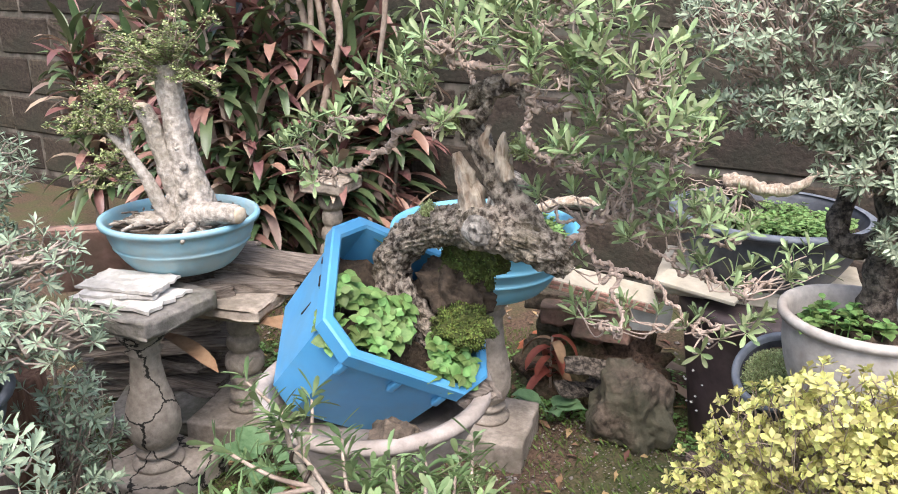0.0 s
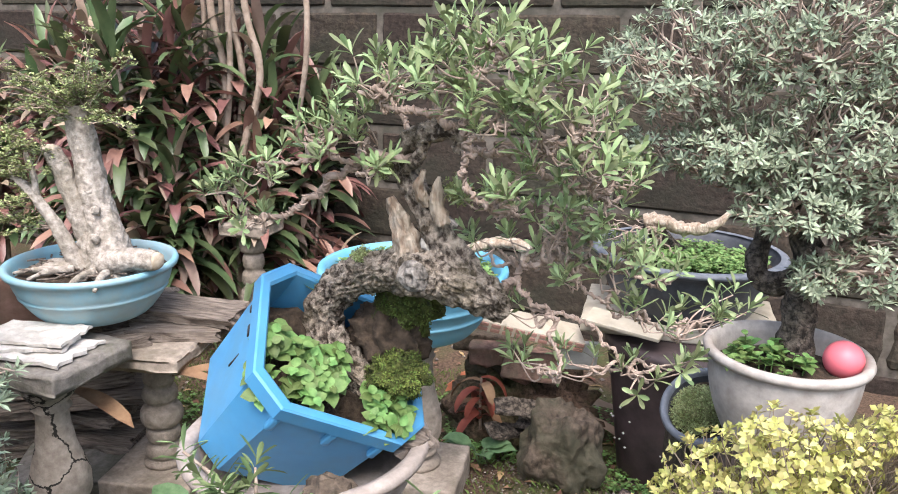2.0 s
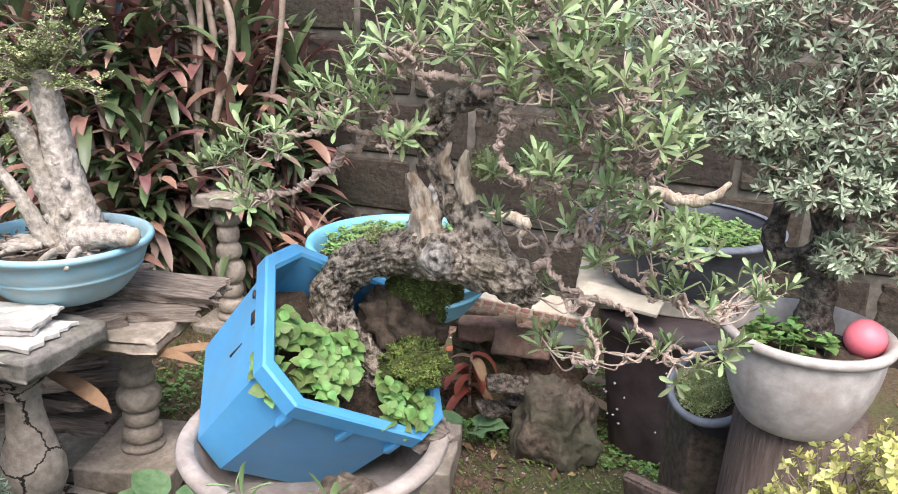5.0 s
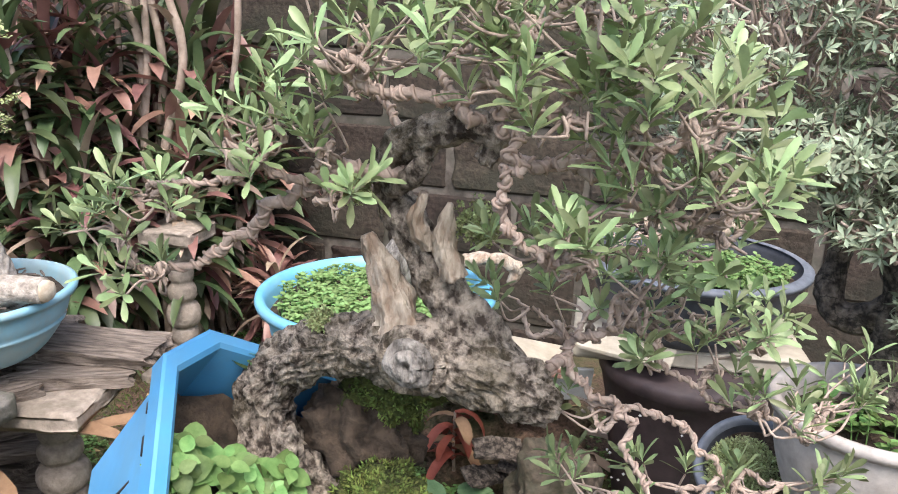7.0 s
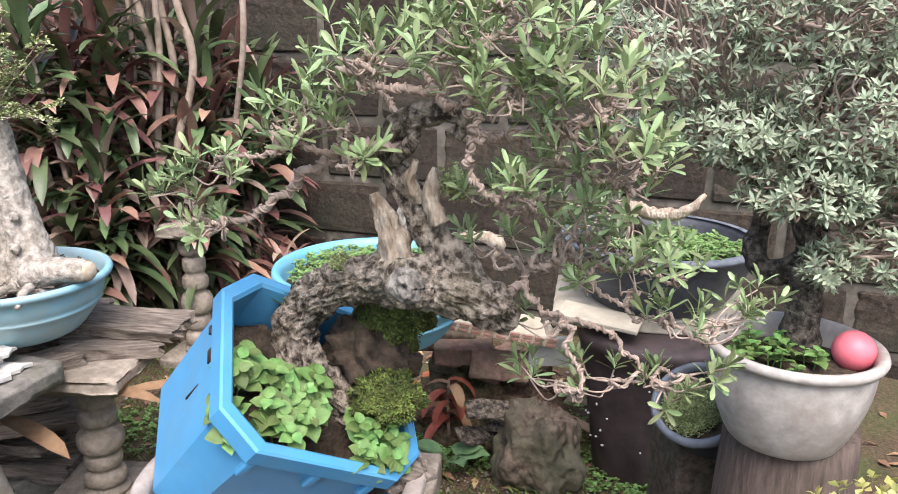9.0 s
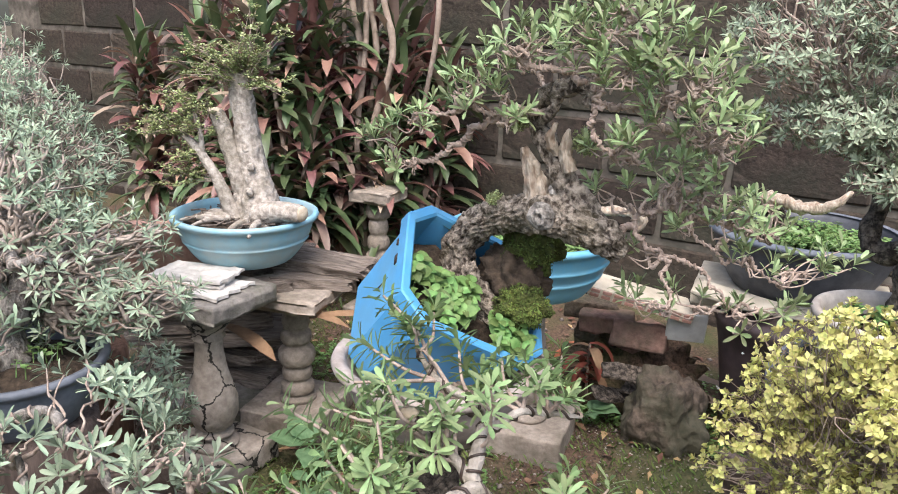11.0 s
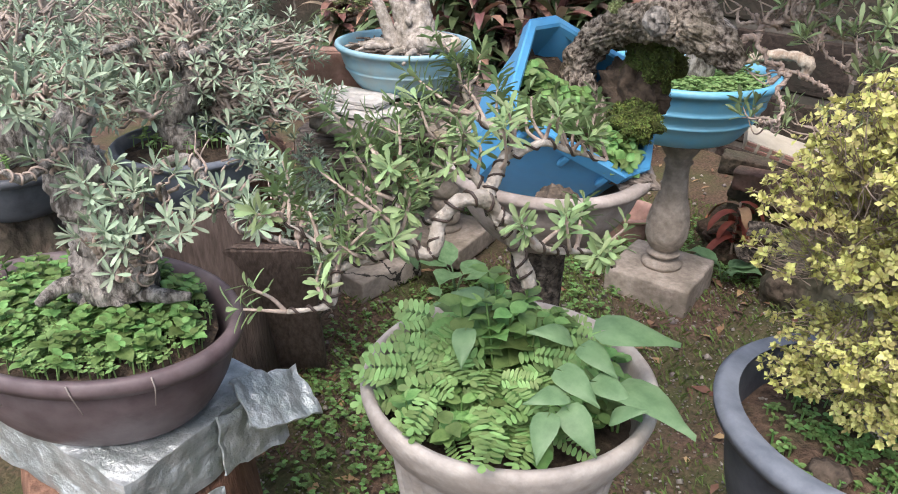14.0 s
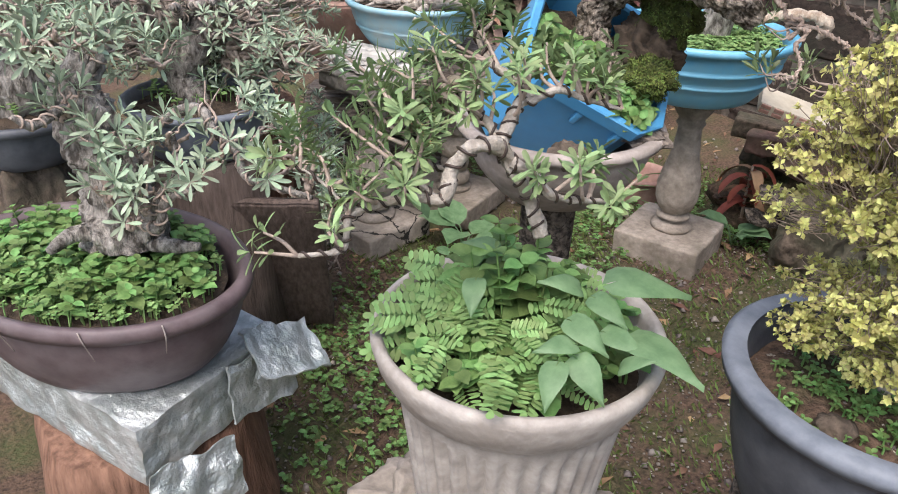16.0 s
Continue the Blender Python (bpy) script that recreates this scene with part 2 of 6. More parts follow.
def solid(name, geo, mat, label, category, loc=None, group="", kind="", smooth=True):
    """A thing of one mesh."""
    ob = part(name, geo, mat, None, label, smooth)
    return tagged(ob, label, category, group, kind)


def box(sx, sy, sz, m=None, bevel=0.008, seg=2, rough=0.0, seed=0, cuts=5, freq=22):
    bm = bmesh.new()
    bmesh.ops.create_cube(bm, size=1, matrix=Matrix.Diagonal((sx, sy, sz, 1)))
    if rough:
        bmesh.ops.subdivide_edges(bm, edges=bm.edges[:], cuts=cuts, use_grid_fill=True)
        for v in bm.verts:
            v.co += noise.noise_vector(v.co * freq + Vector((seed, 0, 0))) * rough
    if bevel:
        edges = [e for e in bm.edges if len(e.link_faces) == 2 and e.calc_face_angle(0) > 0.9] if rough else bm.edges[:]
        bmesh.ops.bevel(bm, geom=edges, offset=bevel, segments=seg, affect="EDGES", profile=0.6)
    if m is not None:
        bmesh.ops.transform(bm, matrix=m, verts=bm.verts[:])
    return bm


def lathe(profile, seg=48, m=None, sx=1.0, sy=1.0, wobble=0.0, flute=0, flute_depth=0.0, flute_span=(0, 0)):
    """Turned shape: profile of (radius, height), closed where the radius is 0."""
    g = Geo()
    rings = []
    for r, z in profile:
        if r == 0:
            g.v.append((0, 0, z))
            rings.append([len(g.v) - 1])
            continue
        ring = []
        for i in range(seg):
            a = 2 * math.pi * i / seg
            k = r
            if flute and flute_span[0] < z < flute_span[1]:
                k -= flute_depth * (0.5 + 0.5 * math.cos(a * flute)) ** 2
            if wobble:
                k *= 1 + wobble * noise.noise(Vector((math.cos(a) * 2, math.sin(a) * 2, z * 9)))
            g.v.append((math.cos(a) * k * sx, math.sin(a) * k * sy, z))
            ring.append(len(g.v) - 1)
        rings.append(ring)
    for a, b in zip(rings, rings[1:]):
        if len(a) == 1 and len(b) == 1:
            continue
        for i in range(seg):
            j = (i + 1) % seg
            if len(a) == 1:
                g.f.append((a[0], b[j], b[i]))
            elif len(b) == 1:
                g.f.append((a[i], a[j], b[0]))
            else:
                g.f.append((a[i], a[j], b[j], b[i]))
    if m is not None:
        g.v = [tuple(m @ Vector(p)) for p in g.v]
    return g


def spline(pts, per=6):
    pts = [Vector(p) for p in pts]
    if len(pts) < 3:
        return [pts[0].lerp(pts[-1], i / per) for i in range(per + 1)]
    out = []
    for i in range(len(pts) - 1):
        p0, p1, p2, p3 = pts[max(i - 1, 0)], pts[i], pts[i + 1], pts[min(i + 2, len(pts) - 1)]
        for k in range(per):
            t = k / per
            out.append(0.5 * ((2 * p1) + (p2 - p0) * t + (2 * p0 - 5 * p1 + 4 * p2 - p3) * t * t + (3 * p1 - p0 - 3 * p2 + p3) * t ** 3))
    out.append(pts[-1])
    return out


def tube(g, pts, radii, seg=10, per=6, gnarl=0.0, freq=30.0, cap=True, ridge=0.0, flake=0.0):
    """Adds a bent, tapered tube to g."""
    line = spline(pts, per)
    n = len(line)
    rs = []
    for i in range(n):
        s = i / max(n - 1, 1) * (len(radii) - 1)
        k = min(int(s), len(radii) - 2) if len(radii) > 1 else 0
        rs.append(radii[k] + (radii[min(k + 1, len(radii) - 1)] - radii[k]) * (s - k))
    ref = Vector((0.31, 0.22, 0.92))
    verts, faces = [], []
    side, run = None, 0.0
    for i, p in enumerate(line):
        run += (p - line[i - 1]).length if i else 0.0
        d = (line[min(i + 1, n - 1)] - line[max(i - 1, 0)]).normalized()
        if side is None:
            side = d.cross(ref)
            if side.length < 1e-4:
                side = d.cross(Vector((1, 0, 0)))
        side = (side - d * side.dot(d)).normalized()
        up = d.cross(side)
        for k in range(seg):
            a = 2 * math.pi * k / seg
            o = side * math.cos(a) + up * math.sin(a)
            r = rs[i]
            if gnarl:
                r *= 1 + gnarl * noise.noise((p + o * r) * freq) + 0.5 * gnarl * noise.noise((p + o * r) * freq * 2.7)
            if ridge:
                r *= 1 + ridge * math.sin(a * 5 + i * 0.25)
            if flake:
                k_ = noise.noise(Vector((run * 32, math.cos(a) * 4.6, math.sin(a) * 4.6)))
                q_ = noise.noise(Vector((run * 75, math.cos(a) * 11, math.sin(a) * 11 + 7)))
                r *= 1 + flake * (0.5 - 1.6 * abs(k_)) + flake * 0.5 * q_
            verts.append(p + o * r)
    for i in range(n - 1):
        for k in range(seg):
            j = (k + 1) % seg
            faces.append((i * seg + k, i * seg + j, (i + 1) * seg + j, (i + 1) * seg + k))
    if cap:
        faces.append(tuple(range(seg))[::-1])
        faces.append(tuple((n - 1) * seg + k for k in range(seg)))
    g.add(verts, faces)
    return line


def blade(g, p, d, up, length, width, fine=True, fold=0.25, droop=0.15):
    """One leaf, pointed at both ends and folded along its middle."""
    d = d.normalized()
    s = d.cross(up)
    if s.length < 1e-4:
        s = d.cross(Vector((0.3, 0.9, 0.1)))
    s.normalize()
    u = s.cross(d)
    w = width * 0.5
    if fine:
        st = ((0.3, 0.5), (0.66, 1.0), (0.9, 0.74))
        vs = [p]
        for t, k in st:
            c = p + d * length * t - u * droop * length * t * t
            vs += [c + s * w * k + u * w * fold, c, c - s * w * k + u * w * fold]
        vs.append(p + d * length - u * droop * length)
        fs = [(0, 2, 1), (0, 3, 2), (1, 2, 5, 4), (2, 3, 6, 5), (4, 5, 8, 7), (5, 6, 9, 8), (7, 8, 10), (8, 9, 10)]
    else:
        c = p + d * length * 0.58 - u * droop * length * 0.3
        vs = [p, c + s * w + u * w * fold, c, c - s * w + u * w * fold, p + d * length - u * droop * length]
        fs = [(0, 2, 1), (0, 3, 2), (1, 2, 4), (2, 3, 4)]
    g.add(vs, fs)


def rosette(g, p, axis, count, length, width, r=rng, fine=True, open_=(25, 80)):
    axis = axis.normalized()
    a0 = r.random() * 6.28
    e1 = axis.orthogonal().normalized()
    e2 = axis.cross(e1)
    for i in range(count):
        a = a0 + i * 2.4
        tilt = radians(open_[0] + (open_[1] - open_[0]) * (1 - i / count) + r.uniform(-12, 12))
        d = axis * math.cos(tilt) + (e1 * math.cos(a) + e2 * math.sin(a)) * math.sin(tilt)
        k = length * r.uniform(0.7, 1.1)
        blade(g, p + axis * (i / count) * length * 0.35, d, axis, k, width * r.uniform(0.8, 1.15), fine, 0.3, r.uniform(0.0, 0.25))


def in_ball(r):
    while True:
        v = Vector((r.uniform(-1, 1), r.uniform(-1, 1), r.uniform(-1, 1)))
        if v.length < 1:
            return v


def crown(parent, pads, leaf_mat, length, width, count, r, per_leaf=9, fine=True, twig_r=0.0022, shell=0.55, label="", twig_mat="twig",
          up=0.7, twist=0.25, open_=(25, 80), limbs=7):
    """Twigs and leaf tufts: pads are (centre, radii, share, root)."""
    g, tw = Geo(), Geo()
    total = sum(p[2] for p in pads)
    for c, rad, share, root in pads:
        c, root = Vector(c), Vector(root)
        for _ in range(max(1, int(count * share / total))):
            v = in_ball(r)
            if v.length < shell and r.random() < 0.7:
                v = v.normalized() * r.uniform(shell, 1)
            p = c + Vector((v.x * rad[0], v.y * rad[1], v.z * rad[2]))
            axis = Vector((v.x * 0.8, v.y * 0.8, v.z * 0.5 + up)) + in_ball(r) * 0.5
            rosette(g, p, axis, per_leaf + r.randint(-2, 2), length, width, r, fine, open_)
            span = (p - root).length
            mid = root.lerp(p, 0.5) + in_ball(r) * span * twist - Vector((0, 0, span * 0.08))
            near = root.lerp(p, r.uniform(0.55, 0.75)) + in_ball(r) * span * twist * 0.5
            if r.random() < 0.65:
                tube(tw, [near, near.lerp(p, 0.3) + in_ball(r) * span * 0.07, near.lerp(p, 0.65) + in_ball(r) * span * 0.07, p + axis.normalized() * 0.004], [twig_r, twig_r * 0.6], 5, 2, cap=False)
        for _ in range(limbs):
            e = c + Vector([x * y for x, y in zip(in_ball(r), rad)]) * 0.8
            span = (e - root).length
            line = [root] + [root.lerp(e, k / 6) + in_ball(r) * span * 0.15 for k in range(1, 6)] + [e]
            tube(tw, line, [twig_r * 1.7, twig_r * 1.4, twig_r * 0.8], 6, 3, 0.25, 90)
    tagged(part("twig_mass", tw, twig_mat, parent), "fine bare brown twigs", kind="stuff")
    return tagged(part("foliage", g, leaf_mat, parent, label), kind="stuff")


def coil(g, pts, radii, pitch, wire_r, per=6, r=rng):
    """A wire wound round a branch."""
    line = spline(pts, per)
    out, ang = [], 0.0
    side = None
    count = len(line)
    for i, (a, b) in enumerate(zip(line, line[1:])):
        s = i / count * (len(radii) - 1)
        k = int(s)
        radius = radii[k] + (radii[min(k + 1, len(radii) - 1)] - radii[k]) * (s - k)
        d = (b - a)
        ln = d.length
        d = d.normalized()
        if side is None:
            side = d.orthogonal().normalized()
        side = (side - d * side.dot(d)).normalized()
        up = d.cross(side)
        steps = max(2, int(ln / (pitch * r.uniform(0.6, 1.7)) * 8))
        for k in range(steps):
            q = a.lerp(b, k / steps)
            out.append(q + (side * math.cos(ang) + up * math.sin(ang)) * (radius * 1.04 + wire_r * 0.5))
            ang += 2 * math.pi / 8
    tube(g, out, [wire_r, wire_r], 5, 1, cap=False)


def disc(c, r, bumpy=0.01, sx=1.0, sy=1.0, rings=7, seg=28, m=None):
    """A heap of soil filling a pot."""
    prof = [(0, bumpy)] + [(r * i / rings, bumpy * (1 - (i / rings) ** 2)) for i in range(1, rings + 1)]
    g = lathe(prof, seg, m or Matrix.Translation(c), sx, sy)
    g.v = [(x, y, z + bumpy * 0.6 * noise.noise(Vector((x, y, z)) * 40)) for x, y, z in g.v]
    return g


def lump(c, radii, amp=0.18, freq=2.2, sub=4, m=None, seed=0.0):
    bm = bmesh.new()
    bmesh.ops.create_icosphere(bm, subdivisions=sub, radius=1)
    for v in bm.verts:
        k = 1 + amp * noise.noise(v.co * freq + Vector((seed, 0, 0))) + amp * 0.35 * noise.noise(v.co * freq * 3 + Vector((0, seed, 0)))
        v.co = Vector((v.co.x * radii[0], v.co.y * radii[1], v.co.z * radii[2])) * k
    bmesh.ops.transform(bm, matrix=Matrix.Translation(c) @ (m or Matrix()), verts=bm.verts[:])
    return bm


def ground_z(x, y):
    a = min(max((x - 0.1) / 0.5, 0), 1)
    b = 1 - min(max((y - 3.0) / 0.5, 0), 1)
    return 0.02 + 0.1 * a * a * (3 - 2 * a) * b * b * (3 - 2 * b) + 0.025 * noise.noise(Vector((x * 1.7, y * 1.7, 0)))


# ---- ground and walls ----
def axis_steps(lo, hi, fine_lo, fine_hi, step):
    out = [lo, lo * 0.4 + fine_lo * 0.6, fine_lo - 1.0]
    k = fine_lo
    while k < fine_hi:
        out.append(k)
        k += step
    return out + [fine_hi + 1.0, hi * 0.4 + fine_hi * 0.6, hi]


gx, gy = axis_steps(-60, 60, -2.2, 3.0, 0.05), axis_steps(-60, 60, 0.2, 4.6, 0.05)
g = Geo()
for y in gy:
    for x in gx:
        g.v.append((x, y, ground_z(x, y) + 0.012 * noise.noise(Vector((x * 9, y * 9, 0)))))
w = len(gx)
for j in range(len(gy) - 1):
    for i in range(w - 1):
        g.f.append((j * w + i, j * w + i + 1, (j + 1) * w + i + 1, (j + 1) * w + i))
solid("ground", g, "soil", "bare brown garden soil with moss and litter", "ground", kind="structure")

ROW, BLK, WALL_Y = 0.29, 0.6, 4.5
wall = part("wall_north", box(10.5, 0.14, 2.9, pose(0.25, WALL_Y + 0.085, 1.4), 0), "mortar", None, smooth=False)
tagged(wall, "weathered dark concrete block garden wall with pale mortar", "wall", kind="structure")
# no wall is known to the west; this one is added to close the garden
solid("wall_west", box(0.15, 14, 2.9, pose(-5.1, -2.6, 1.4), 0), "grey_concrete", "plain grey concrete wall added to close the west side", "wall", kind="structure", smooth=False)

# ---- plant pots and stands ----
def baluster(loc, base_w, base_h, top_w, top_h, height, turn, mat, label, top_mat=None, top_off=(0, 0), top_turn=None, fat=1.0):
    """Turned concrete baluster between two square slabs."""
    x, y, z = loc
    ob = thing("concrete_baluster", loc, label, "baluster", "concrete balusters")
    part("base_slab", box(base_w, base_w, base_h, pose(x, y, z + base_h / 2, 0, 0, turn), 0.008, 2, 0.003, 1), mat, ob)
    z0, z1 = z + base_h, z + height - top_h
    h = z1 - z0
    prof = [(0, 0), (0.085, 0), (0.088, 0.03), (0.07, 0.055), (0.05, 0.07), (0.05, 0.08), (0.07, 0.095), (0.07, 0.115), (0.051, 0.13), (0.052, 0.14), (0.07, 0.17), (0.088, 0.25), (0.09, 0.36),
            (0.08, 0.45), (0.06, 0.58), (0.05, 0.72), (0.048, 0.8), (0.06, 0.83), (0.05, 0.86), (0.066, 0.9), (0.08, 0.94), (0.082, 1.0), (0, 1.0)]
    part("shaft", lathe([(r * fat, t * h) for r, t in prof], 36, Matrix.Translation((x, y, z0)), wobble=0.03), mat, ob)
    part("top_slab", box(top_w, top_w, top_h, pose(x + top_off[0], y + top_off[1], z1 + top_h / 2, 0, 0, turn if top_turn is None else top_turn), 0.01, 2, 0.004, 3),
         top_mat or mat, ob)
    return ob


def ring_baluster(loc, base_w, base_h, top_w, top_h, height, turn, mat, label, top_off=(0, 0), top_turn=None):
    """Baluster of stacked round bulbs."""
    x, y, z = loc
    ob = thing("concrete_baluster", loc, label, "baluster", "concrete balusters")
    part("base_slab", box(base_w, base_w, base_h, pose(x, y, z + base_h / 2, 0, 0, turn), 0.008, 2, 0.003, 2), mat, ob)
    z0, z1 = z + base_h, z + height - top_h
    h = z1 - z0
    prof = [(0, 0), (0.075, 0), (0.075, 0.04)]
    for k, (c, r, s) in enumerate(((0.12, 0.068, 0.06), (0.26, 0.06, 0.06), (0.42, 0.075, 0.09), (0.6, 0.062, 0.06), (0.75, 0.055, 0.06), (0.9, 0.07, 0.07))):
        for q in range(7):
            a = math.pi * q / 6
            prof.append((0.046 + (r - 0.046) * math.sin(a) ** 0.8, c - s * math.cos(a)))
    prof += [(0.075, 1.0), (0, 1.0)]
    part("shaft", lathe([(r * 0.88, t * h) for r, t in prof], 36, Matrix.Translation((x, y, z0)), wobble=0.03), mat, ob)
    part("top_slab", box(top_w, top_w, top_h, pose(x + top_off[0], y + top_off[1], z1 + top_h / 2, 0, 0, turn if top_turn is None else top_turn), 0.01, 2, 0.004, 5), mat, ob)
    return ob


def pot_shell(r, h, foot, lip, thick=0.008, belly=0.0, bands=(), lip_h=0.018):
    """Outer and inner profile of a round pot, from its foot to the lip and down inside; heights from the foot."""
    prof = [(0, 0), (foot * 0.96, 0), (foot, 0.004)]
    for i in range(1, 9):
        t = i / 9
        k = foot + (r - foot) * t + belly * math.sin(math.pi * t)
        prof.append((k, h * t))
        for b in bands:
            if abs(t - b) < 0.06:
                prof.append((k + 0.004, h * t + 0.002))
                prof.append((k + 0.004, h * t + 0.008))
                prof.append((k + 0.001, h * t + 0.01))
    prof += [(r, h - lip_h), (r + lip, h - lip_h + 0.001), (r + lip + 0.003, h - lip_h * 0.5), (r + lip, h - 0.002), (r + lip * 0.5, h),
             (r - thick * 0.3, h - 0.002), (r - thick, h - lip_h)]
    for i in range(6, 2, -1):
        t = i / 9
        prof.append((foot + (r - foot) * t + belly * math.sin(math.pi * t) - thick, h * t))
    prof.append((0, h * 0.3))
    return prof


# pedestals under the pale stump bonsai
baluster((-0.19, 2.335, 0.02), 0.28, 0.08, 0.28, 0.06, 0.587, 4, "cracked", "cracked concrete baluster with a square grey top", "grey_concrete", (-0.03, 0.05), fat=0.86)
ring_baluster((-0.19, 2.715, 0.02), 0.3, 0.08, 0.3, 0.05, 0.53, 16, "concrete", "pale concrete baluster of round bulbs with chipped top", (0.03, -0.04))
ring_baluster((-0.6, 3.73, 0.0), 0.26, 0.06, 0.21, 0.06, 0.64, 8, "concrete", "pale bulbed concrete baluster among red leaves")
ob = baluster((0.63, 2.9, 0.06), 0.27, 0.145, 0.17, 0.035, 0.6, 12, "concrete", "weathered concrete baluster carrying a blue basin", fat=0.74)
solid("concrete_slab", box(0.34, 0.34, 0.06, pose(-0.5, 2.63, 0.055, 1, -2, 33), 0.01, 2, 0.004, 4), "grey_concrete", "loose square concrete slab lying on the soil", "slab", smooth=True)
for k, (lx, ly, lz, m, lab) in enumerate(((0.27, 0.17, 0.013, pose(-0.245, 2.355, 0.615, 0, 1, 10), "rough white stone slate on a concrete baluster"), (0.22, 0.15, 0.012, pose(-0.27, 2.37, 0.629, 1, 0, 26), "thin jagged white slate in a stack"),
                                         (0.25, 0.14, 0.011, pose(-0.275, 2.38, 0.642, 1, -1, 14), "jagged white slate under a blue basin"))):
    bm = bmesh.new()
    bmesh.ops.create_grid(bm, x_segments=14, y_segments=10, size=0.5)
    top = bm.verts[:]
    for v in top:
        x, y = v.co.x, v.co.y
        e = max(abs(x), abs(y)) * 2
        v.co = Vector((x * lx * (1 + 0.13 * e ** 4 * noise.noise(Vector((y * 7, k, 0)))), y * ly * (1 + 0.15 * e ** 4 * noise.noise(Vector((x * 9, k, 4)))), lz * 0.4 * noise.noise(Vector((x * 6, y * 6, k)))))
    ext = bmesh.ops.extrude_face_region(bm, geom=bm.faces[:])
    for v in ext["geom"]:
        if isinstance(v, bmesh.types.BMVert):
            v.co.z += lz * (0.75 + 0.35 * noise.noise(Vector((v.co.x * 40, v.co.y * 40, k))))
    bmesh.ops.transform(bm, matrix=m, verts=bm.verts[:])
    bmesh.ops.recalc_face_normals(bm, faces=bm.faces[:])
    solid("white_slate", bm, "slate", lab, "slate", group="white slates", smooth=False)


def plank(size, m, seed, label):
    """Split weathered board with torn ends and a grooved face; its length lies along its own x."""
    L, W, H = size
    bm = bmesh.new()
    bmesh.ops.create_cube(bm, size=1)
    bmesh.ops.subdivide_edges(bm, edges=bm.edges[:], cuts=9, use_grid_fill=True)
    for v in bm.verts:
        x, y, z = v.co
        groove = noise.noise(Vector((x * 1.5, y * 9 + seed, 0))) * 0.22 + noise.noise(Vector((x * 3, y * 24 + seed, 3))) * 0.16
        torn = noise.noise(Vector((seed, y * 6, z * 2))) * 0.09 + noise.noise(Vector((seed, y * 19, 5))) * 0.05
        edge = noise.noise(Vector((x * 5, seed, z))) * 0.1
        v.co = Vector(((x + torn * (2 * x) ** 5) * L, (y + edge * 2 * y) * W, (z + (groove if z > 0.45 else 0)) * H))
    ob = part("wood_block", bm, "wood", None, label, smooth=False)
    ob.matrix_world = m
    return tagged(ob, label, "wood", "weathered boards")


plank((0.34, 0.15, 0.03), pose(-0.13, 2.8, 0.6, 1, 3, 14), 3, "split weathered board under a blue basin")
plank((0.26, 0.09, 0.028), pose(-0.1, 2.7, 0.566, 0, 3, 34), 12, "splintered weathered board on a baluster")
plank((0.3, 0.15, 0.04), pose(-0.27, 2.75, 0.57, 0, 0, 30), 21, "grey weathered board under a blue basin")
plank((0.2, 0.09, 0.035), pose(-0.2, 2.56, 0.565, 2, 0, 55), 33, "short broken board between two balusters")
plank((0.46, 0.16, 0.04), pose(-0.5, 2.8, 0.58, 0, -2, 16), 41, "grey weathered board behind a blue basin")
plank((0.4, 0.12, 0.03), pose(-0.62, 2.66, 0.55, 0, 4, 40), 55, "grey splintered board beside a blue basin")
solid("terracotta_slab", box(0.28, 0.04, 0.26, pose(-0.6, 2.52, 0.62, 24, 0, 45), 0.008, 2, 0.004, 6), "terracotta", "dusty terracotta slab leaning behind the balusters", "slab")
rst = random.Random(623)
for k in range(13):
    z = 0.05 + 0.04 * k
    plank((rst.uniform(0.4, 0.58), rst.uniform(0.16, 0.3), 0.034), pose(-0.68 + rst.uniform(-0.05, 0.05), 2.74 + rst.uniform(-0.04, 0.04), z, rst.uniform(-1.5, 1.5), rst.uniform(-1.5, 1.5), 30 + rst.uniform(-22, 22)), 70 + k,
          "grey weathered board in a rough timber stack")

# ---- pale stump bonsai in the faded blue basin ----
stump = thing("stump_bonsai", (-0.3, 2.61, 0.633), "pale thick-stumped bonsai in a faded blue oval basin", "bonsai", "bonsai trees")
bm_ = pose(-0.3, 2.61, 0.633, 0, 0, 0)
pot = part("basin", lathe(pot_shell(0.225, 0.16, 0.15, 0.012, 0.008, 0.018, (0.45,), 0.02), 56, bm_), "basin", stump, "faded blue plastic basin")
part("soil", disc((-0.3, 2.61, 0.752), 0.208, 0.03), "pot_soil", stump)
g = Geo()
tube(g, [(-0.2, 2.6, 0.74), (-0.222, 2.61, 0.8), (-0.25, 2.62, 0.88), (-0.285, 2.63, 0.985), (-0.312, 2.64, 1.09), (-0.325, 2.64, 1.19), (-0.326, 2.64, 1.235)],
     [0.08, 0.064, 0.05, 0.042, 0.039, 0.036, 0.034], 52, 18, 0.13, 18, ridge=0.025, flake=0.08)
tube(g, [(-0.27, 2.6, 0.76), (-0.29, 2.595, 0.86), (-0.322, 2.59, 0.97), (-0.354, 2.585, 1.06), (-0.378, 2.58, 1.11)], [0.042, 0.032, 0.028, 0.026, 0.025], 40, 16, 0.18, 22, flake=0.1)
part("trunk", g, "bark_pale", stump, "pale grey twin trunk fused at the base")
g = Geo()
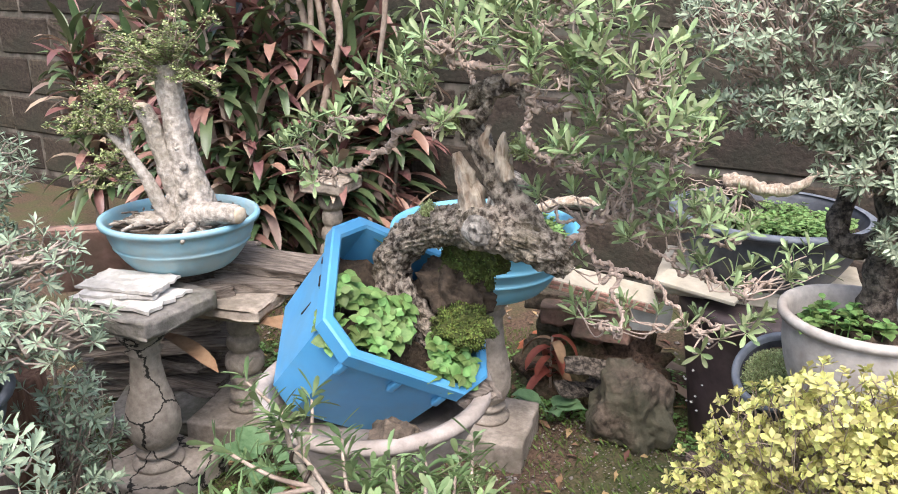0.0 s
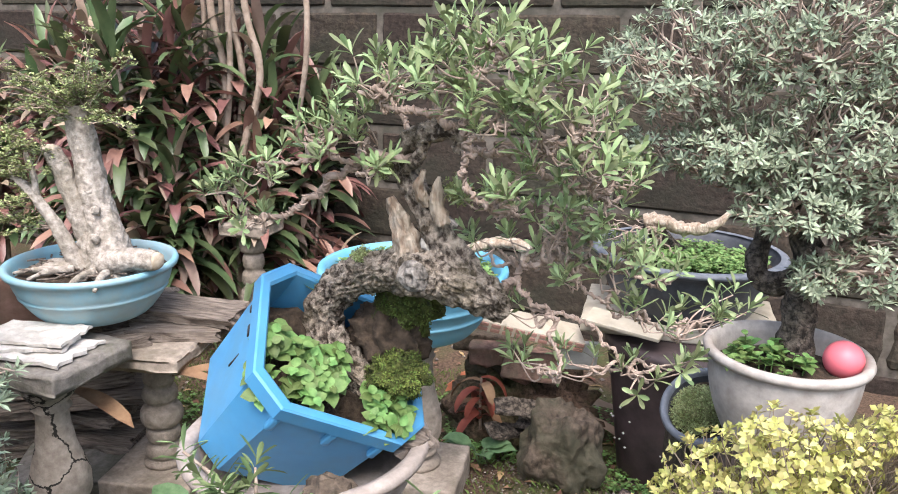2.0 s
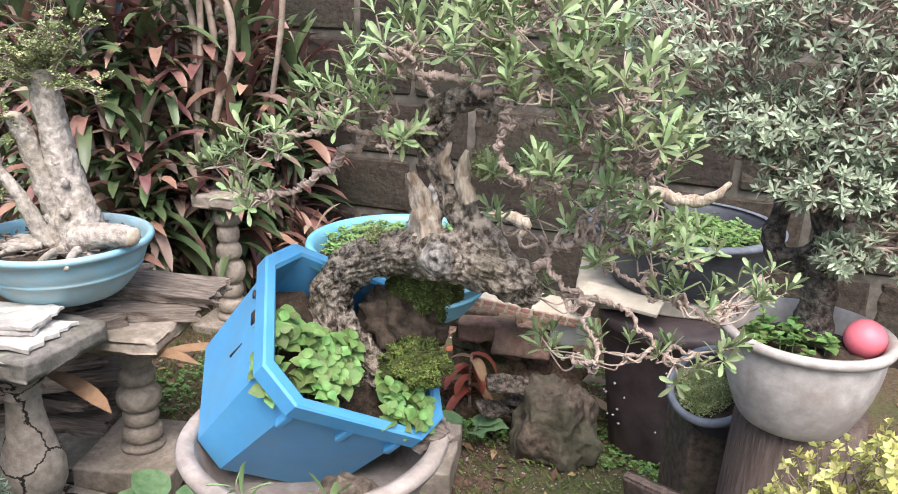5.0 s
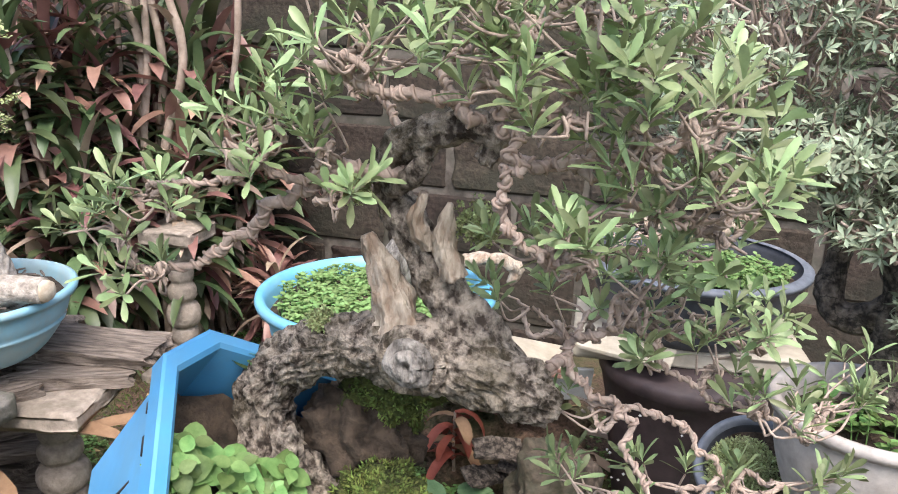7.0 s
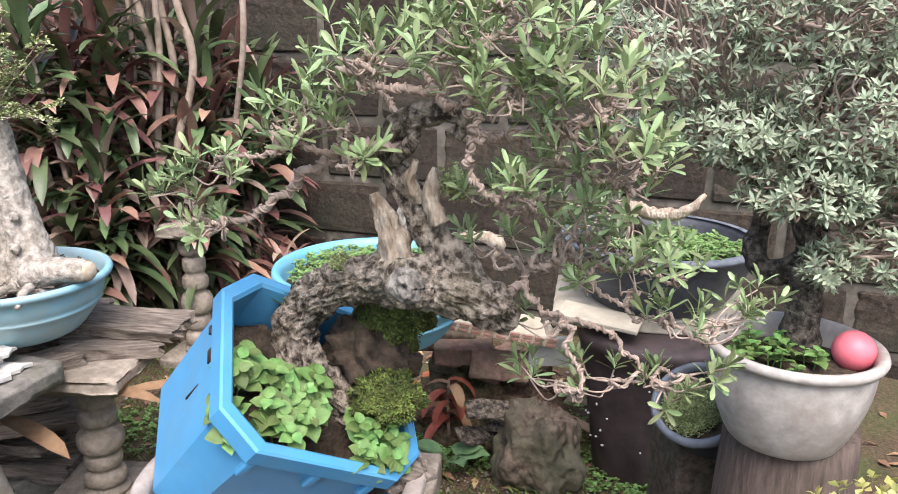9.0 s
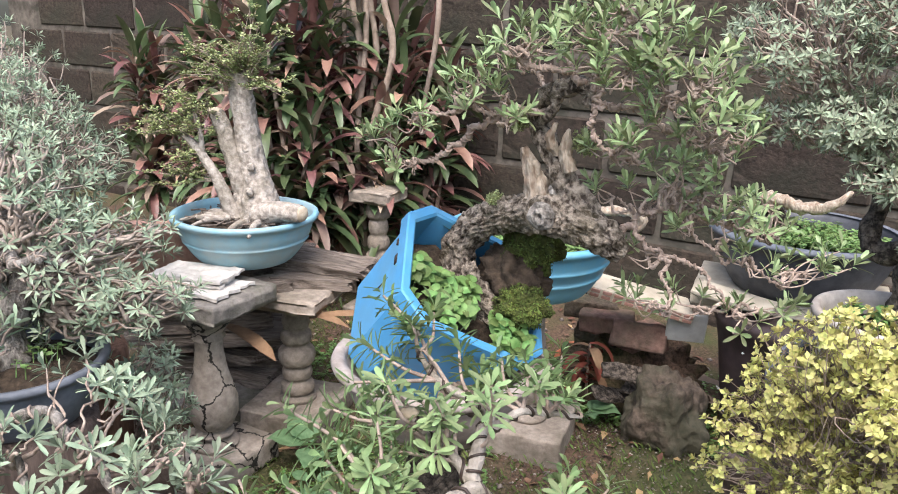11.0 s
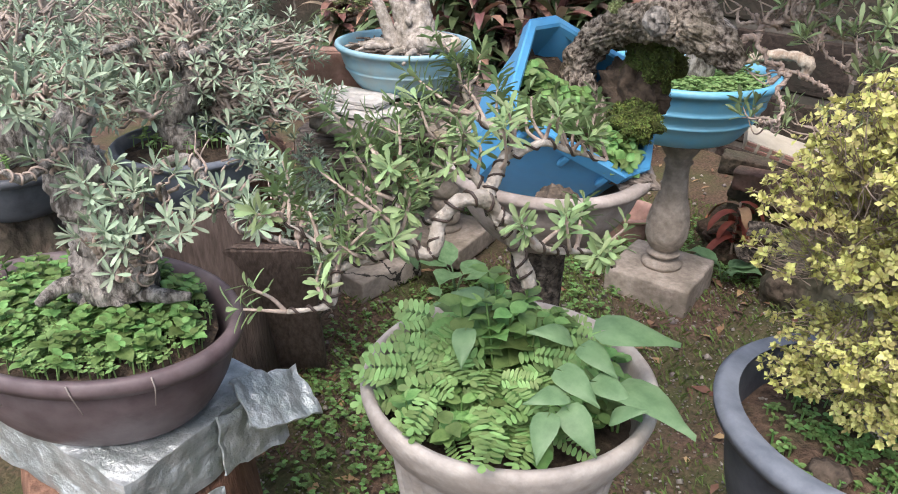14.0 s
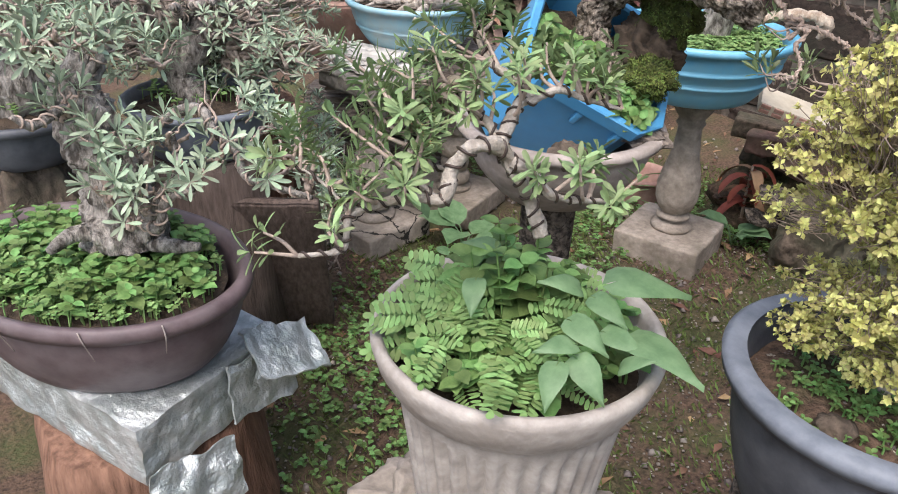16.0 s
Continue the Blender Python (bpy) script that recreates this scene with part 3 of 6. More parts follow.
tube(g, [(-0.29, 2.56, 0.77), (-0.335, 2.535, 0.9), (-0.39, 2.52, 0.985), (-0.455, 2.52, 1.03), (-0.53, 2.52, 1.05)], [0.026, 0.019, 0.015, 0.011, 0.006], 14, 8, 0.18, 30)
tube(g, [(-0.385, 2.52, 0.98), (-0.4, 2.53, 1.06), (-0.44, 2.54, 1.12)], [0.011, 0.008, 0.004], 10, 6, 0.15, 30)
part("side_trunk", g, "bark_pale", stump)
g = Geo()
tube(g, [(-0.2, 2.57, 0.8), (-0.12, 2.58, 0.822), (-0.045, 2.6, 0.825)], [0.04, 0.034, 0.027], 24, 8, 0.14, 20, flake=0.06)
part("cut_limb", g, "bark_pale", stump)
for a, b in (((-0.3, 2.54, 0.79), (-0.42, 2.5, 0.768)), ((-0.27, 2.52, 0.79), (-0.36, 2.44, 0.768)), ((-0.2, 2.52, 0.79), (-0.2, 2.43, 0.768)), ((-0.16, 2.53, 0.79), (-0.12, 2.45, 0.768)),
             ((-0.31, 2.56, 0.79), (-0.46, 2.55, 0.768)), ((-0.28, 2.52, 0.78), (-0.44, 2.46, 0.77))):
    a, b = Vector(a), Vector(b)
    g = Geo()
    tube(g, [a, a.lerp(b, 0.5) + Vector((0, 0, 0.01)), b], [0.013, 0.01, 0.005], 10, 6, 0.25, 40)
    part("root_flare", g, "bark_pale", stump)
rl = random.Random(17)
g = Geo()
for _ in range(200):
    v = in_ball(rl)
    q = Vector((-0.3 + 0.18 * v.x, 2.61 + 0.18 * v.y, 0.778 + rl.uniform(0, 0.012)))
    a = rl.uniform(0, 6.28)
    d = Vector((math.cos(a), math.sin(a), rl.uniform(-0.1, 0.15))) * rl.uniform(0.02, 0.06)
    tube(g, [q - d * 0.5, q, q + d * 0.5], [0.003, 0.0035, 0.002], 5, 2)
tagged(part("bark_litter", g, "wood", stump, "loose dry bark chips"), kind="stuff")
part("cut_end", lump((-0.04, 2.6, 0.825), (0.012, 0.025, 0.025), 0.1, 2, 3), "cut", stump, "sawn pale cut end")
part("cut_end", lump((-0.38, 2.58, 1.112), (0.028, 0.026, 0.014), 0.4, 3, 3), "cut", stump, "broken pale cut end")
for k, c in enumerate(((-0.2, 2.545, 0.875), (-0.25, 2.585, 1.0), (-0.27, 2.555, 0.85), (-0.13, 2.535, 0.81), (-0.29, 2.6, 1.12), (-0.215, 2.57, 0.95))):
    part("knot", lump(Vector(c) + Vector((-0.02, 0.014, 0)), (0.012, 0.012, 0.014), 0.5, 3, 3, seed=k), "bark_pale", stump)
fl, tw = Geo(), Geo()
rt = random.Random(3)
BRANCHLETS = [((-0.308, 2.64, 1.225), (-0.37, 2.6, 1.33)), ((-0.3, 2.64, 1.23), (-0.24, 2.6, 1.31)), ((-0.29, 2.64, 1.22), (-0.16, 2.6, 1.25)), ((-0.28, 2.63, 1.2), (-0.08, 2.6, 1.22)), ((-0.31, 2.64, 1.2), (-0.34, 2.55, 1.26)),
              ((-0.31, 2.64, 1.23), (-0.46, 2.6, 1.31)), ((-0.3, 2.64, 1.24), (-0.17, 2.62, 1.37)), ((-0.32, 2.64, 1.2), (-0.48, 2.6, 1.22)), ((-0.31, 2.64, 1.23), (-0.56, 2.62, 1.29)), ((-0.3, 2.64, 1.24), (-0.3, 2.62, 1.4)),
              ((-0.44, 2.54, 1.12), (-0.46, 2.52, 1.15)), ((-0.4, 2.53, 1.06), (-0.35, 2.5, 1.13)), ((-0.455, 2.52, 1.03), (-0.5, 2.5, 1.09)), ((-0.5, 2.52, 1.04), (-0.6, 2.5, 1.1)), ((-0.34, 2.535, 0.9), (-0.48, 2.5, 0.92)),
              ((-0.39, 2.52, 0.98), (-0.46, 2.48, 1.0)), ((-0.36, 2.53, 0.94), (-0.56, 2.5, 0.89)), ((-0.53, 2.52, 1.05), (-0.64, 2.52, 1.02)), ((-0.44, 2.54, 1.12), (-0.55, 2.54, 1.17))]
for a, b in BRANCHLETS:
    a, b = Vector(a), Vector(b)
    for _ in range(4):
        e = b + in_ball(rt) * 0.075
        mid = a.lerp(e, 0.5) + in_ball(rt) * 0.03
        line = tube(tw, [a, a.lerp(mid, 0.5) + in_ball(rt) * 0.012, mid, e], [0.0026, 0.0018, 0.0009], 5, 4, cap=False)
        for _ in range(16):
            q = line[rt.randrange(len(line) // 3, len(line))]
            t_ = q + Vector((rt.uniform(-1, 1), rt.uniform(-1, 1), rt.uniform(-0.25, 0.4))) * 0.03
            tube(tw, [q, q.lerp(t_, 0.5) + in_ball(rt) * 0.004, t_], [0.0007, 0.0005], 3, 1, cap=False)
            for _ in range(3):
                rosette(fl, q.lerp(t_, rt.uniform(0.3, 1.0)), Vector((rt.uniform(-0.4, 0.4), rt.uniform(-0.4, 0.4), 1)), 3, 0.012, 0.008, rt, False, (40, 85))
tagged(part("twig_mass", tw, "twig", stump), "fine bare brown twigs", kind="stuff")
tagged(part("foliage", fl, "leaf_tiny", stump, "sparse tiny green leaves"), kind="stuff")

# ---- main twisted bonsai in the tilted blue box ----
n_ = Vector((0.685, -0.083, 0.724)).normalized()
u_ = Vector((0.443, -0.741, -0.505))
u_ = (u_ - n_ * u_.dot(n_)).normalized()
v_ = n_.cross(u_)
oc = Vector((0.929, 1.997, 0.975))
FR = Matrix.Translation(oc) @ Matrix((u_, v_, n_)).transposed().to_4x4()


def octagon(hu, hv, c):
    return [(-hu + c, -hv), (hu - c, -hv), (hu, -hv + c), (hu, hv - c), (hu - c, hv), (-hu + c, hv), (-hu, hv - c), (-hu, -hv + c)]


def skin(rings, close_first=True, close_last=True):
    g = Geo()
    k = len(rings[0])
    for ring in rings:
        g.v += [tuple(p) for p in ring]
    for i in range(len(rings) - 1):
        for j in range(k):
            q = (j + 1) % k
            g.f.append((i * k + j, i * k + q, (i + 1) * k + q, (i + 1) * k + j))
    if close_first:
        g.f.append(tuple(range(k))[::-1])
    if close_last:
        g.f.append(tuple((len(rings) - 1) * k + j for j in range(k)))
    return g


def box_ring(hu, hv, c, d):
    return [FR @ Vector((a, b, d)) for a, b in octagon(hu, hv, c)]


mainb = thing("twisted_bonsai", (0.885, 1.953, 0.72), "gnarled twisted bonsai in a tilted sky-blue plastic box", "bonsai", "bonsai trees")
HU, HV, CH = 0.13, 0.14, 0.046
bx = skin([box_ring(HU * 0.89, HV * 0.89, CH * 0.8, -0.223), box_ring(HU * 0.97, HV * 0.97, CH, -0.03), box_ring(HU * 0.97 + 0.004, HV * 0.97 + 0.004, CH, -0.028),
           box_ring(HU + 0.006, HV + 0.006, CH, -0.026), box_ring(HU + 0.006, HV + 0.006, CH, -0.002), box_ring(HU + 0.003, HV + 0.003, CH, 0.0),
           box_ring(HU - 0.008, HV - 0.008, CH - 0.003, 0.0), box_ring(HU - 0.012, HV - 0.012, CH - 0.004, -0.004), box_ring(HU * 0.89 - 0.006, HV * 0.89 - 0.006, CH * 0.8, -0.2)])
bxo = part("box", bx, "blue", mainb, "sky-blue plastic box with bevelled corners and lip", smooth=False)
for a in (-0.09, 0.0, 0.08):
    part("bracket", box(0.012, 0.012, 0.03, FR @ pose(HU * 0.95 + 0.005, a, -0.045), 0.003), "blue", bxo)
part("slot", box(0.02, 0.004, 0.012, FR @ pose(-0.02, -HV * 0.95 - 0.0015, -0.05), 0), "wire", bxo, "dark cut slot")
part("slot", box(0.006, 0.004, 0.01, FR @ pose(-0.05, -HV * 0.955 - 0.0015, -0.04), 0), "wire", bxo, "dark cut slot")
part("slot", box(0.012, 0.004, 0.006, FR @ pose(-0.06, -HV * 0.955 - 0.0015, -0.05), 0), "wire", bxo, "dark cut slot")
part("slot", box(0.003, 0.004, 0.045, FR @ pose(0.0, -HV * 0.9 - 0.0045, -0.1), 0), "wire", bxo, "dark cut slot")
sg = Geo()
for j in range(13):
    for i in range(15):
        a, b = (i / 14 - 0.5) * 2 * (HU - 0.03), (j / 12 - 0.5) * 2 * (HV - 0.028)
        lift = 0.02 * noise.noise(Vector((a, b, 0)) * 18) + 0.02 * noise.noise(Vector((a, b, 3)) * 50)
        sg.v.append(tuple(FR @ Vector((a, b, -0.062 + lift))))
for j in range(12):
    for i in range(14):
        sg.f.append((j * 15 + i, j * 15 + i + 1, (j + 1) * 15 + i + 1, (j + 1) * 15 + i))
part("soil", sg, "pot_soil", mainb)
g = Geo()
TR = [(0.955, 2.035, 0.9), (0.91, 2.03, 0.93), (0.868, 2.045, 0.962), (0.856, 2.055, 1.005), (0.885, 2.055, 1.052), (0.945, 2.04, 1.088), (1.005, 2.02, 1.107), (1.06, 2.01, 1.113),
      (1.105, 2.01, 1.106), (1.14, 2.02, 1.09), (1.17, 2.045, 1.062)]
tube(g, TR, [0.022, 0.029, 0.031, 0.03, 0.029, 0.028, 0.029, 0.031, 0.03, 0.027, 0.016], 110, 28, 0.16, 24, ridge=0.07, flake=0.27)
NK = [(1.14, 2.03, 1.082), (1.1, 2.03, 1.131), (1.068, 2.03, 1.168), (1.05, 2.03, 1.2), (1.031, 2.03, 1.232), (1.017, 2.03, 1.255), (1.022, 2.015, 1.283), (1.047, 1.99, 1.308),
      (1.079, 1.98, 1.32), (1.108, 1.97, 1.33), (1.128, 1.97, 1.32), (1.118, 1.975, 1.3)]
tube(g, NK, [0.025, 0.0225, 0.021, 0.0195, 0.018, 0.0165, 0.0155, 0.0145, 0.0135, 0.0125, 0.0105, 0.007], 48, 12, 0.2, 45, ridge=0.1, flake=0.17)
tube(g, [(1.02, 2.02, 1.262), (1.04, 2.0, 1.272), (1.062, 1.985, 1.29), (1.075, 1.98, 1.315)], [0.008, 0.009, 0.008, 0.005], 20, 8, 0.4, 60, flake=0.2)
part("trunk", g, "bark", mainb, "gnarled fissured brown bark")
sb = Geo()
tube(sb, [(1.028, 2.015, 1.115), (1.026, 2.012, 1.155), (1.015, 2.01, 1.188), (1.001, 2.01, 1.22)], [0.024, 0.017, 0.013, 0.005], 40, 12, 0.35, 45, ridge=0.12, flake=0.25)
part("dead_stub", sb, "deadwood", mainb, "bleached broken branch stub")
sb = Geo()
tube(sb, [(1.085, 2.01, 1.19), (1.075, 2.005, 1.225), (1.082, 2.0, 1.258)], [0.01, 0.008, 0.003], 30, 10, 0.5, 60, ridge=0.14, flake=0.3)
tube(sb, [(1.06, 2.012, 1.215), (1.052, 2.0, 1.24), (1.062, 1.995, 1.266)], [0.007, 0.007, 0.003], 30, 10, 0.5, 60, ridge=0.14, flake=0.3)
part("dead_stub", sb, "deadwood", mainb, "bleached torn deadwood along the trunk")
for rk_, (rad, dy) in enumerate(((0.026, 0.0), (0.017, -0.006), (0.009, -0.011))):
    kg = Geo()
    ring = [(1.058 + rad * math.cos(a_ * 0.5236), 1.977 + dy, 1.12 + rad * math.sin(a_ * 0.5236)) for a_ in range(13)]
    tube(kg, ring, [0.0075, 0.0068], 10, 5, 0.45, 70, cap=False)
    part("knot", kg, "bark_grey" if rk_ else "bark", mainb, "healed ring of bark round an old cut")
part("knot", lump((1.058, 1.98, 1.12), (0.018, 0.014, 0.018), 0.3, 3.0, 4), "bark_grey", mainb, "round pale healed knot")
part("knot", lump((0.9, 2.025, 0.97), (0.016, 0.018, 0.03), 0.35, 2.6, 4, seed=4), "bark", mainb)
BRS = [([(1.042, 2.0, 1.284), (0.996, 1.975, 1.285), (0.968, 1.97, 1.274), (0.943, 1.97, 1.251), (0.912, 1.97, 1.23), (0.878, 1.97, 1.202), (0.845, 1.96, 1.184), (0.8, 1.95, 1.18)], 0.0075),
       ([(0.973, 1.965, 1.276), (0.94, 1.95, 1.283), (0.904, 1.94, 1.274), (0.86, 1.93, 1.268)], 0.0042),
       ([(1.117, 1.965, 1.332), (1.095, 1.95, 1.352), (1.06, 1.95, 1.353), (1.03, 1.95, 1.354), (0.985, 1.95, 1.37)], 0.0062),
       ([(1.128, 1.965, 1.328), (1.15, 1.945, 1.323), (1.155, 1.94, 1.304), (1.142, 1.94, 1.285), (1.14, 1.94, 1.27), (1.156, 1.94, 1.255), (1.175, 1.945, 1.238), (1.2, 1.95, 1.236)], 0.0046),
       ([(1.118, 1.975, 1.31), (1.15, 1.98, 1.302), (1.179, 1.98, 1.304), (1.204, 2.0, 1.293), (1.222, 2.03, 1.266), (1.252, 2.05, 1.247), (1.28, 2.08, 1.235)], 0.006),
       ([(1.177, 1.985, 1.302), (1.209, 1.99, 1.308), (1.24, 1.99, 1.319), (1.275, 1.99, 1.317)], 0.0045),
       ([(1.115, 1.96, 1.333), (1.149, 1.95, 1.35), (1.176, 1.95, 1.342), (1.196, 1.95, 1.368), (1.225, 1.95, 1.377)], 0.0048),
       ([(1.108, 1.96, 1.335), (1.131, 1.95, 1.37), (1.155, 1.95, 1.396), (1.178, 1.95, 1.415)], 0.0046),
       ([(1.09, 1.97, 1.33), (1.07, 2.02, 1.37), (1.1, 2.06, 1.39), (1.15, 2.1, 1.4)], 0.0044),
       ([(1.05, 1.99, 1.31), (1.01, 2.03, 1.34), (0.97, 2.06, 1.34)], 0.004),
       ([(1.15, 2.03, 1.088), (1.163, 2.05, 1.096), (1.178, 2.075, 1.106), (1.208, 2.08, 1.136), (1.233, 2.1, 1.135), (1.269, 2.15, 1.109), (1.315, 2.2, 1.096), (1.36, 2.25, 1.062)], 0.0062),
       ([(1.178, 2.07, 1.104), (1.198, 2.06, 1.086), (1.233, 2.06, 1.061), (1.246, 2.03, 1.037), (1.265, 2.0, 1.005)], 0.0042),
       ([(1.228, 2.065, 1.058), (1.267, 2.09, 1.05), (1.296, 2.1, 1.037), (1.321, 2.1, 1.006), (1.347, 2.12, 0.967)], 0.0036),
       ([(1.237, 2.105, 1.128), (1.268, 2.12, 1.083), (1.316, 2.12, 1.055), (1.354, 2.12, 1.055), (1.4, 2.13, 1.03)], 0.0034)]
rw = random.Random(113)
NEAR = []
for pts, r0 in BRS:
    b = Geo()
    pts = [Vector(p) for p in pts]
    line = [pts[0]]
    for p0, p1 in zip(pts, pts[1:]):
        line += [p0.lerp(p1, 0.35) + in_ball(rw) * 0.011, p0.lerp(p1, 0.7) + in_ball(rw) * 0.009, p1 + in_ball(rw) * 0.004]
    rads = [r0 * 0.78, r0 * 0.66, r0 * 0.4]
    NEAR += tube(b, line, rads, 12, 6, 0.28, 70)
    part("branch", b, "twig", mainb)
    wg = Geo()
    coil(wg, line, rads, 0.013, 0.0017, 5)
    part("wire", wg, "wire_tan", mainb, "old tan wire wound round the branch")
# leaf clumps: centre, spread, number of tufts
CLUMPS = [((0.77, 1.94, 1.215), 0.03, 7), ((0.846, 1.94, 1.258), 0.04, 9), ((0.823, 1.93, 1.18), 0.03, 5), ((0.93, 1.93, 1.31), 0.045, 10), ((0.95, 1.94, 1.345), 0.04, 9), ((1.005, 1.93, 1.318), 0.03, 5),
          ((1.022, 1.93, 1.276), 0.02, 4), ((1.03, 1.94, 1.39), 0.05, 12), ((1.093, 1.94, 1.4), 0.05, 12), ((1.151, 1.94, 1.4), 0.05, 13), ((1.205, 1.94, 1.395), 0.05, 12), ((1.255, 1.94, 1.371), 0.04, 9),
          ((1.138, 1.92, 1.362), 0.03, 4), ((1.182, 1.92, 1.348), 0.03, 6), ((1.23, 1.94, 1.335), 0.035, 7), ((1.29, 1.95, 1.34), 0.035, 7), ((1.296, 1.96, 1.29), 0.035, 7), ((1.248, 1.95, 1.302), 0.035, 6),
          ((1.199, 1.93, 1.268), 0.025, 5), ((1.2, 1.95, 1.235), 0.025, 4), ((1.26, 2.05, 1.255), 0.035, 6), ((1.1, 2.06, 1.43), 0.06, 12), ((1.19, 2.08, 1.42), 0.06, 12), ((1.0, 2.06, 1.39), 0.055, 9),
          ((1.27, 2.06, 1.37), 0.055, 9), ((0.93, 2.05, 1.35), 0.04, 5), ((1.31, 2.08, 1.28), 0.05, 7), ((1.16, 1.96, 1.45), 0.04, 7),
          ((1.11, 2.09, 1.15), 0.02, 3), ((1.181, 2.1, 1.155), 0.028, 5), ((1.236, 2.1, 1.165), 0.028, 5), ((1.18, 2.08, 1.06), 0.02, 3), ((1.19, 2.06, 0.985), 0.022, 4), ((1.258, 2.1, 1.105), 0.028, 5),
          ((1.312, 2.1, 1.104), 0.03, 5), ((1.34, 2.13, 1.135), 0.03, 5), ((1.364, 2.1, 1.058), 0.03, 5), ((1.352, 2.1, 0.974), 0.03, 5), ((1.278, 2.06, 0.991), 0.03, 5), ((1.307, 2.13, 1.15), 0.028, 4),
          ((1.414, 2.2, 1.044), 0.035, 6), ((1.459, 2.25, 1.042), 0.035, 6), ((1.4, 2.1, 1.01), 0.03, 5), ((1.36, 2.26, 1.09), 0.035, 5),
          ((1.18, 2.03, 1.222), 0.03, 5), ((1.24, 2.05, 1.21), 0.032, 6), ((1.3, 2.08, 1.222), 0.034, 6), ((1.335, 2.1, 1.25), 0.034, 6), ((1.14, 2.0, 1.225), 0.02, 3), ((1.27, 2.12, 1.19), 0.03, 4)]
lf, tw = Geo(), Geo()
rl_ = random.Random(11)
for c, spread, count in CLUMPS:
    c = Vector(c)
    root = min(NEAR, key=lambda q: (q - c).length + max(0.0, q.z - c.z) * 2)
    hub = root.lerp(c, 0.55) + in_ball(rl_) * 0.012
    for _ in range(2):
        way = [root, root.lerp(hub, 0.35) + in_ball(rl_) * 0.02, root.lerp(hub, 0.7) + in_ball(rl_) * 0.02, hub + in_ball(rl_) * 0.01]
        tube(tw, way, [0.0029, 0.0024, 0.0019], 7, 5, 0.25, 90, cap=False)
        coil(tw, way, [0.0029, 0.0024, 0.0019], 0.011, 0.0011, 4, rl_)
    for _ in range(count):
        v = in_ball(rl_)
        p = c + Vector((v.x * spread * 1.15, v.y * spread * 1.25, v.z * spread * 0.8))
        axis = Vector((v.x * 0.7, v.y * 0.7 - 0.12, 0.85 + v.z * 0.3)) + in_ball(rl_) * 0.45
        fr = hub if rl_.random() < 0.75 else root
        mid = fr.lerp(p, 0.5) + in_ball(rl_) * 0.016 - Vector((0, 0, 0.006))
        tube(tw, [fr, fr.lerp(mid, 0.5) + in_ball(rl_) * 0.008, mid, p], [0.0017, 0.0014, 0.001], 5, 3, cap=False)
        rosette(lf, p, axis, rl_.randint(6, 9), rl_.uniform(0.025, 0.034), 0.0071, rl_, True, (10, 72))
tagged(part("twig_mass", tw, "twig", mainb), "fine bare tan twigs", kind="stuff")
tagged(part("foliage", lf, "leaf", mainb, "green spoon-shaped leaves in tufts"), kind="stuff")
for k, (c0, rad) in enumerate((((1.1, 2.03, 1.235), 0.02), ((0.985, 2.02, 1.26), 0.014), ((0.94, 2.03, 1.12), 0.012))):
    g = Geo()
    rr = random.Random(300 + k)
    for _ in range(260):
        q = Vector(c0) + in_ball(rr) * rad * (1.0 if rr.random() < 0.8 else 1.4)
        rosette(g, q, in_ball(rr), 4, 0.0045, 0.003, rr, False)
    tagged(part("lichen_tuft", g, "leaf_tiny", mainb, "yellow-green tuft of fine leaves"), kind="stuff")
rmo = random.Random(411)
part("soil_mound", lump((0.955, 2.09, 0.965), (0.065, 0.05, 0.06), 0.35, 3, 5, seed=8), "pot_soil", mainb, "dark soil heaped under the arched trunk")
for c0, rad in (((0.985, 2.1, 1.03), (0.05, 0.038, 0.055)), ((1.005, 2.03, 0.935), (0.045, 0.04, 0.03))):
    part("moss_mound", lump(c0, rad, 0.45, 2.6, 5, seed=c0[0] * 9), "moss", mainb, "dark green moss mound")
    g = Geo()
    for _ in range(1500):
        v = in_ball(rmo).normalized()
        k_ = 1 + 0.45 * noise.noise(v * 2.6 + Vector((c0[0] * 9, 0, 0)))
        q = Vector(c0) + Vector((v.x * rad[0], v.y * rad[1], v.z * rad[2])) * k_
        rosette(g, q, v + Vector((0, 0, 0.5)), 3, rmo.uniform(0.004, 0.008), 0.0025, rmo, False, (15, 60))
    tagged(part("moss_cover", g, "moss_tip", mainb, "yellow-green moss tips"), kind="stuff")


def round_leaf(g, p, d, up, size, r):
    d = d.normalized()
    s = d.cross(up)
    s = s.normalized() if s.length > 1e-4 else d.orthogonal().normalized()
    u = s.cross(d)
    st = ((0.12, 0.6), (0.35, 0.95), (0.6, 0.88), (0.82, 0.5))
    w = size * 0.42
    vs = [p]
    for t, k in st:
        c = p + d * size * t - u * size * 0.16 * t * t
        vs += [c + s * w * k + u * w * 0.22, c, c - s * w * k + u * w * 0.22]
    vs.append(p + d * size - u * size * 0.2)
    fs = [(0, 2, 1), (0, 3, 2)]
    for q in range(3):
        a = 1 + q * 3
        fs += [(a, a + 1, a + 4, a + 3), (a + 1, a + 2, a + 5, a + 4)]
    fs += [(10, 11, 13), (11, 12, 13)]
    g.add(vs, fs)


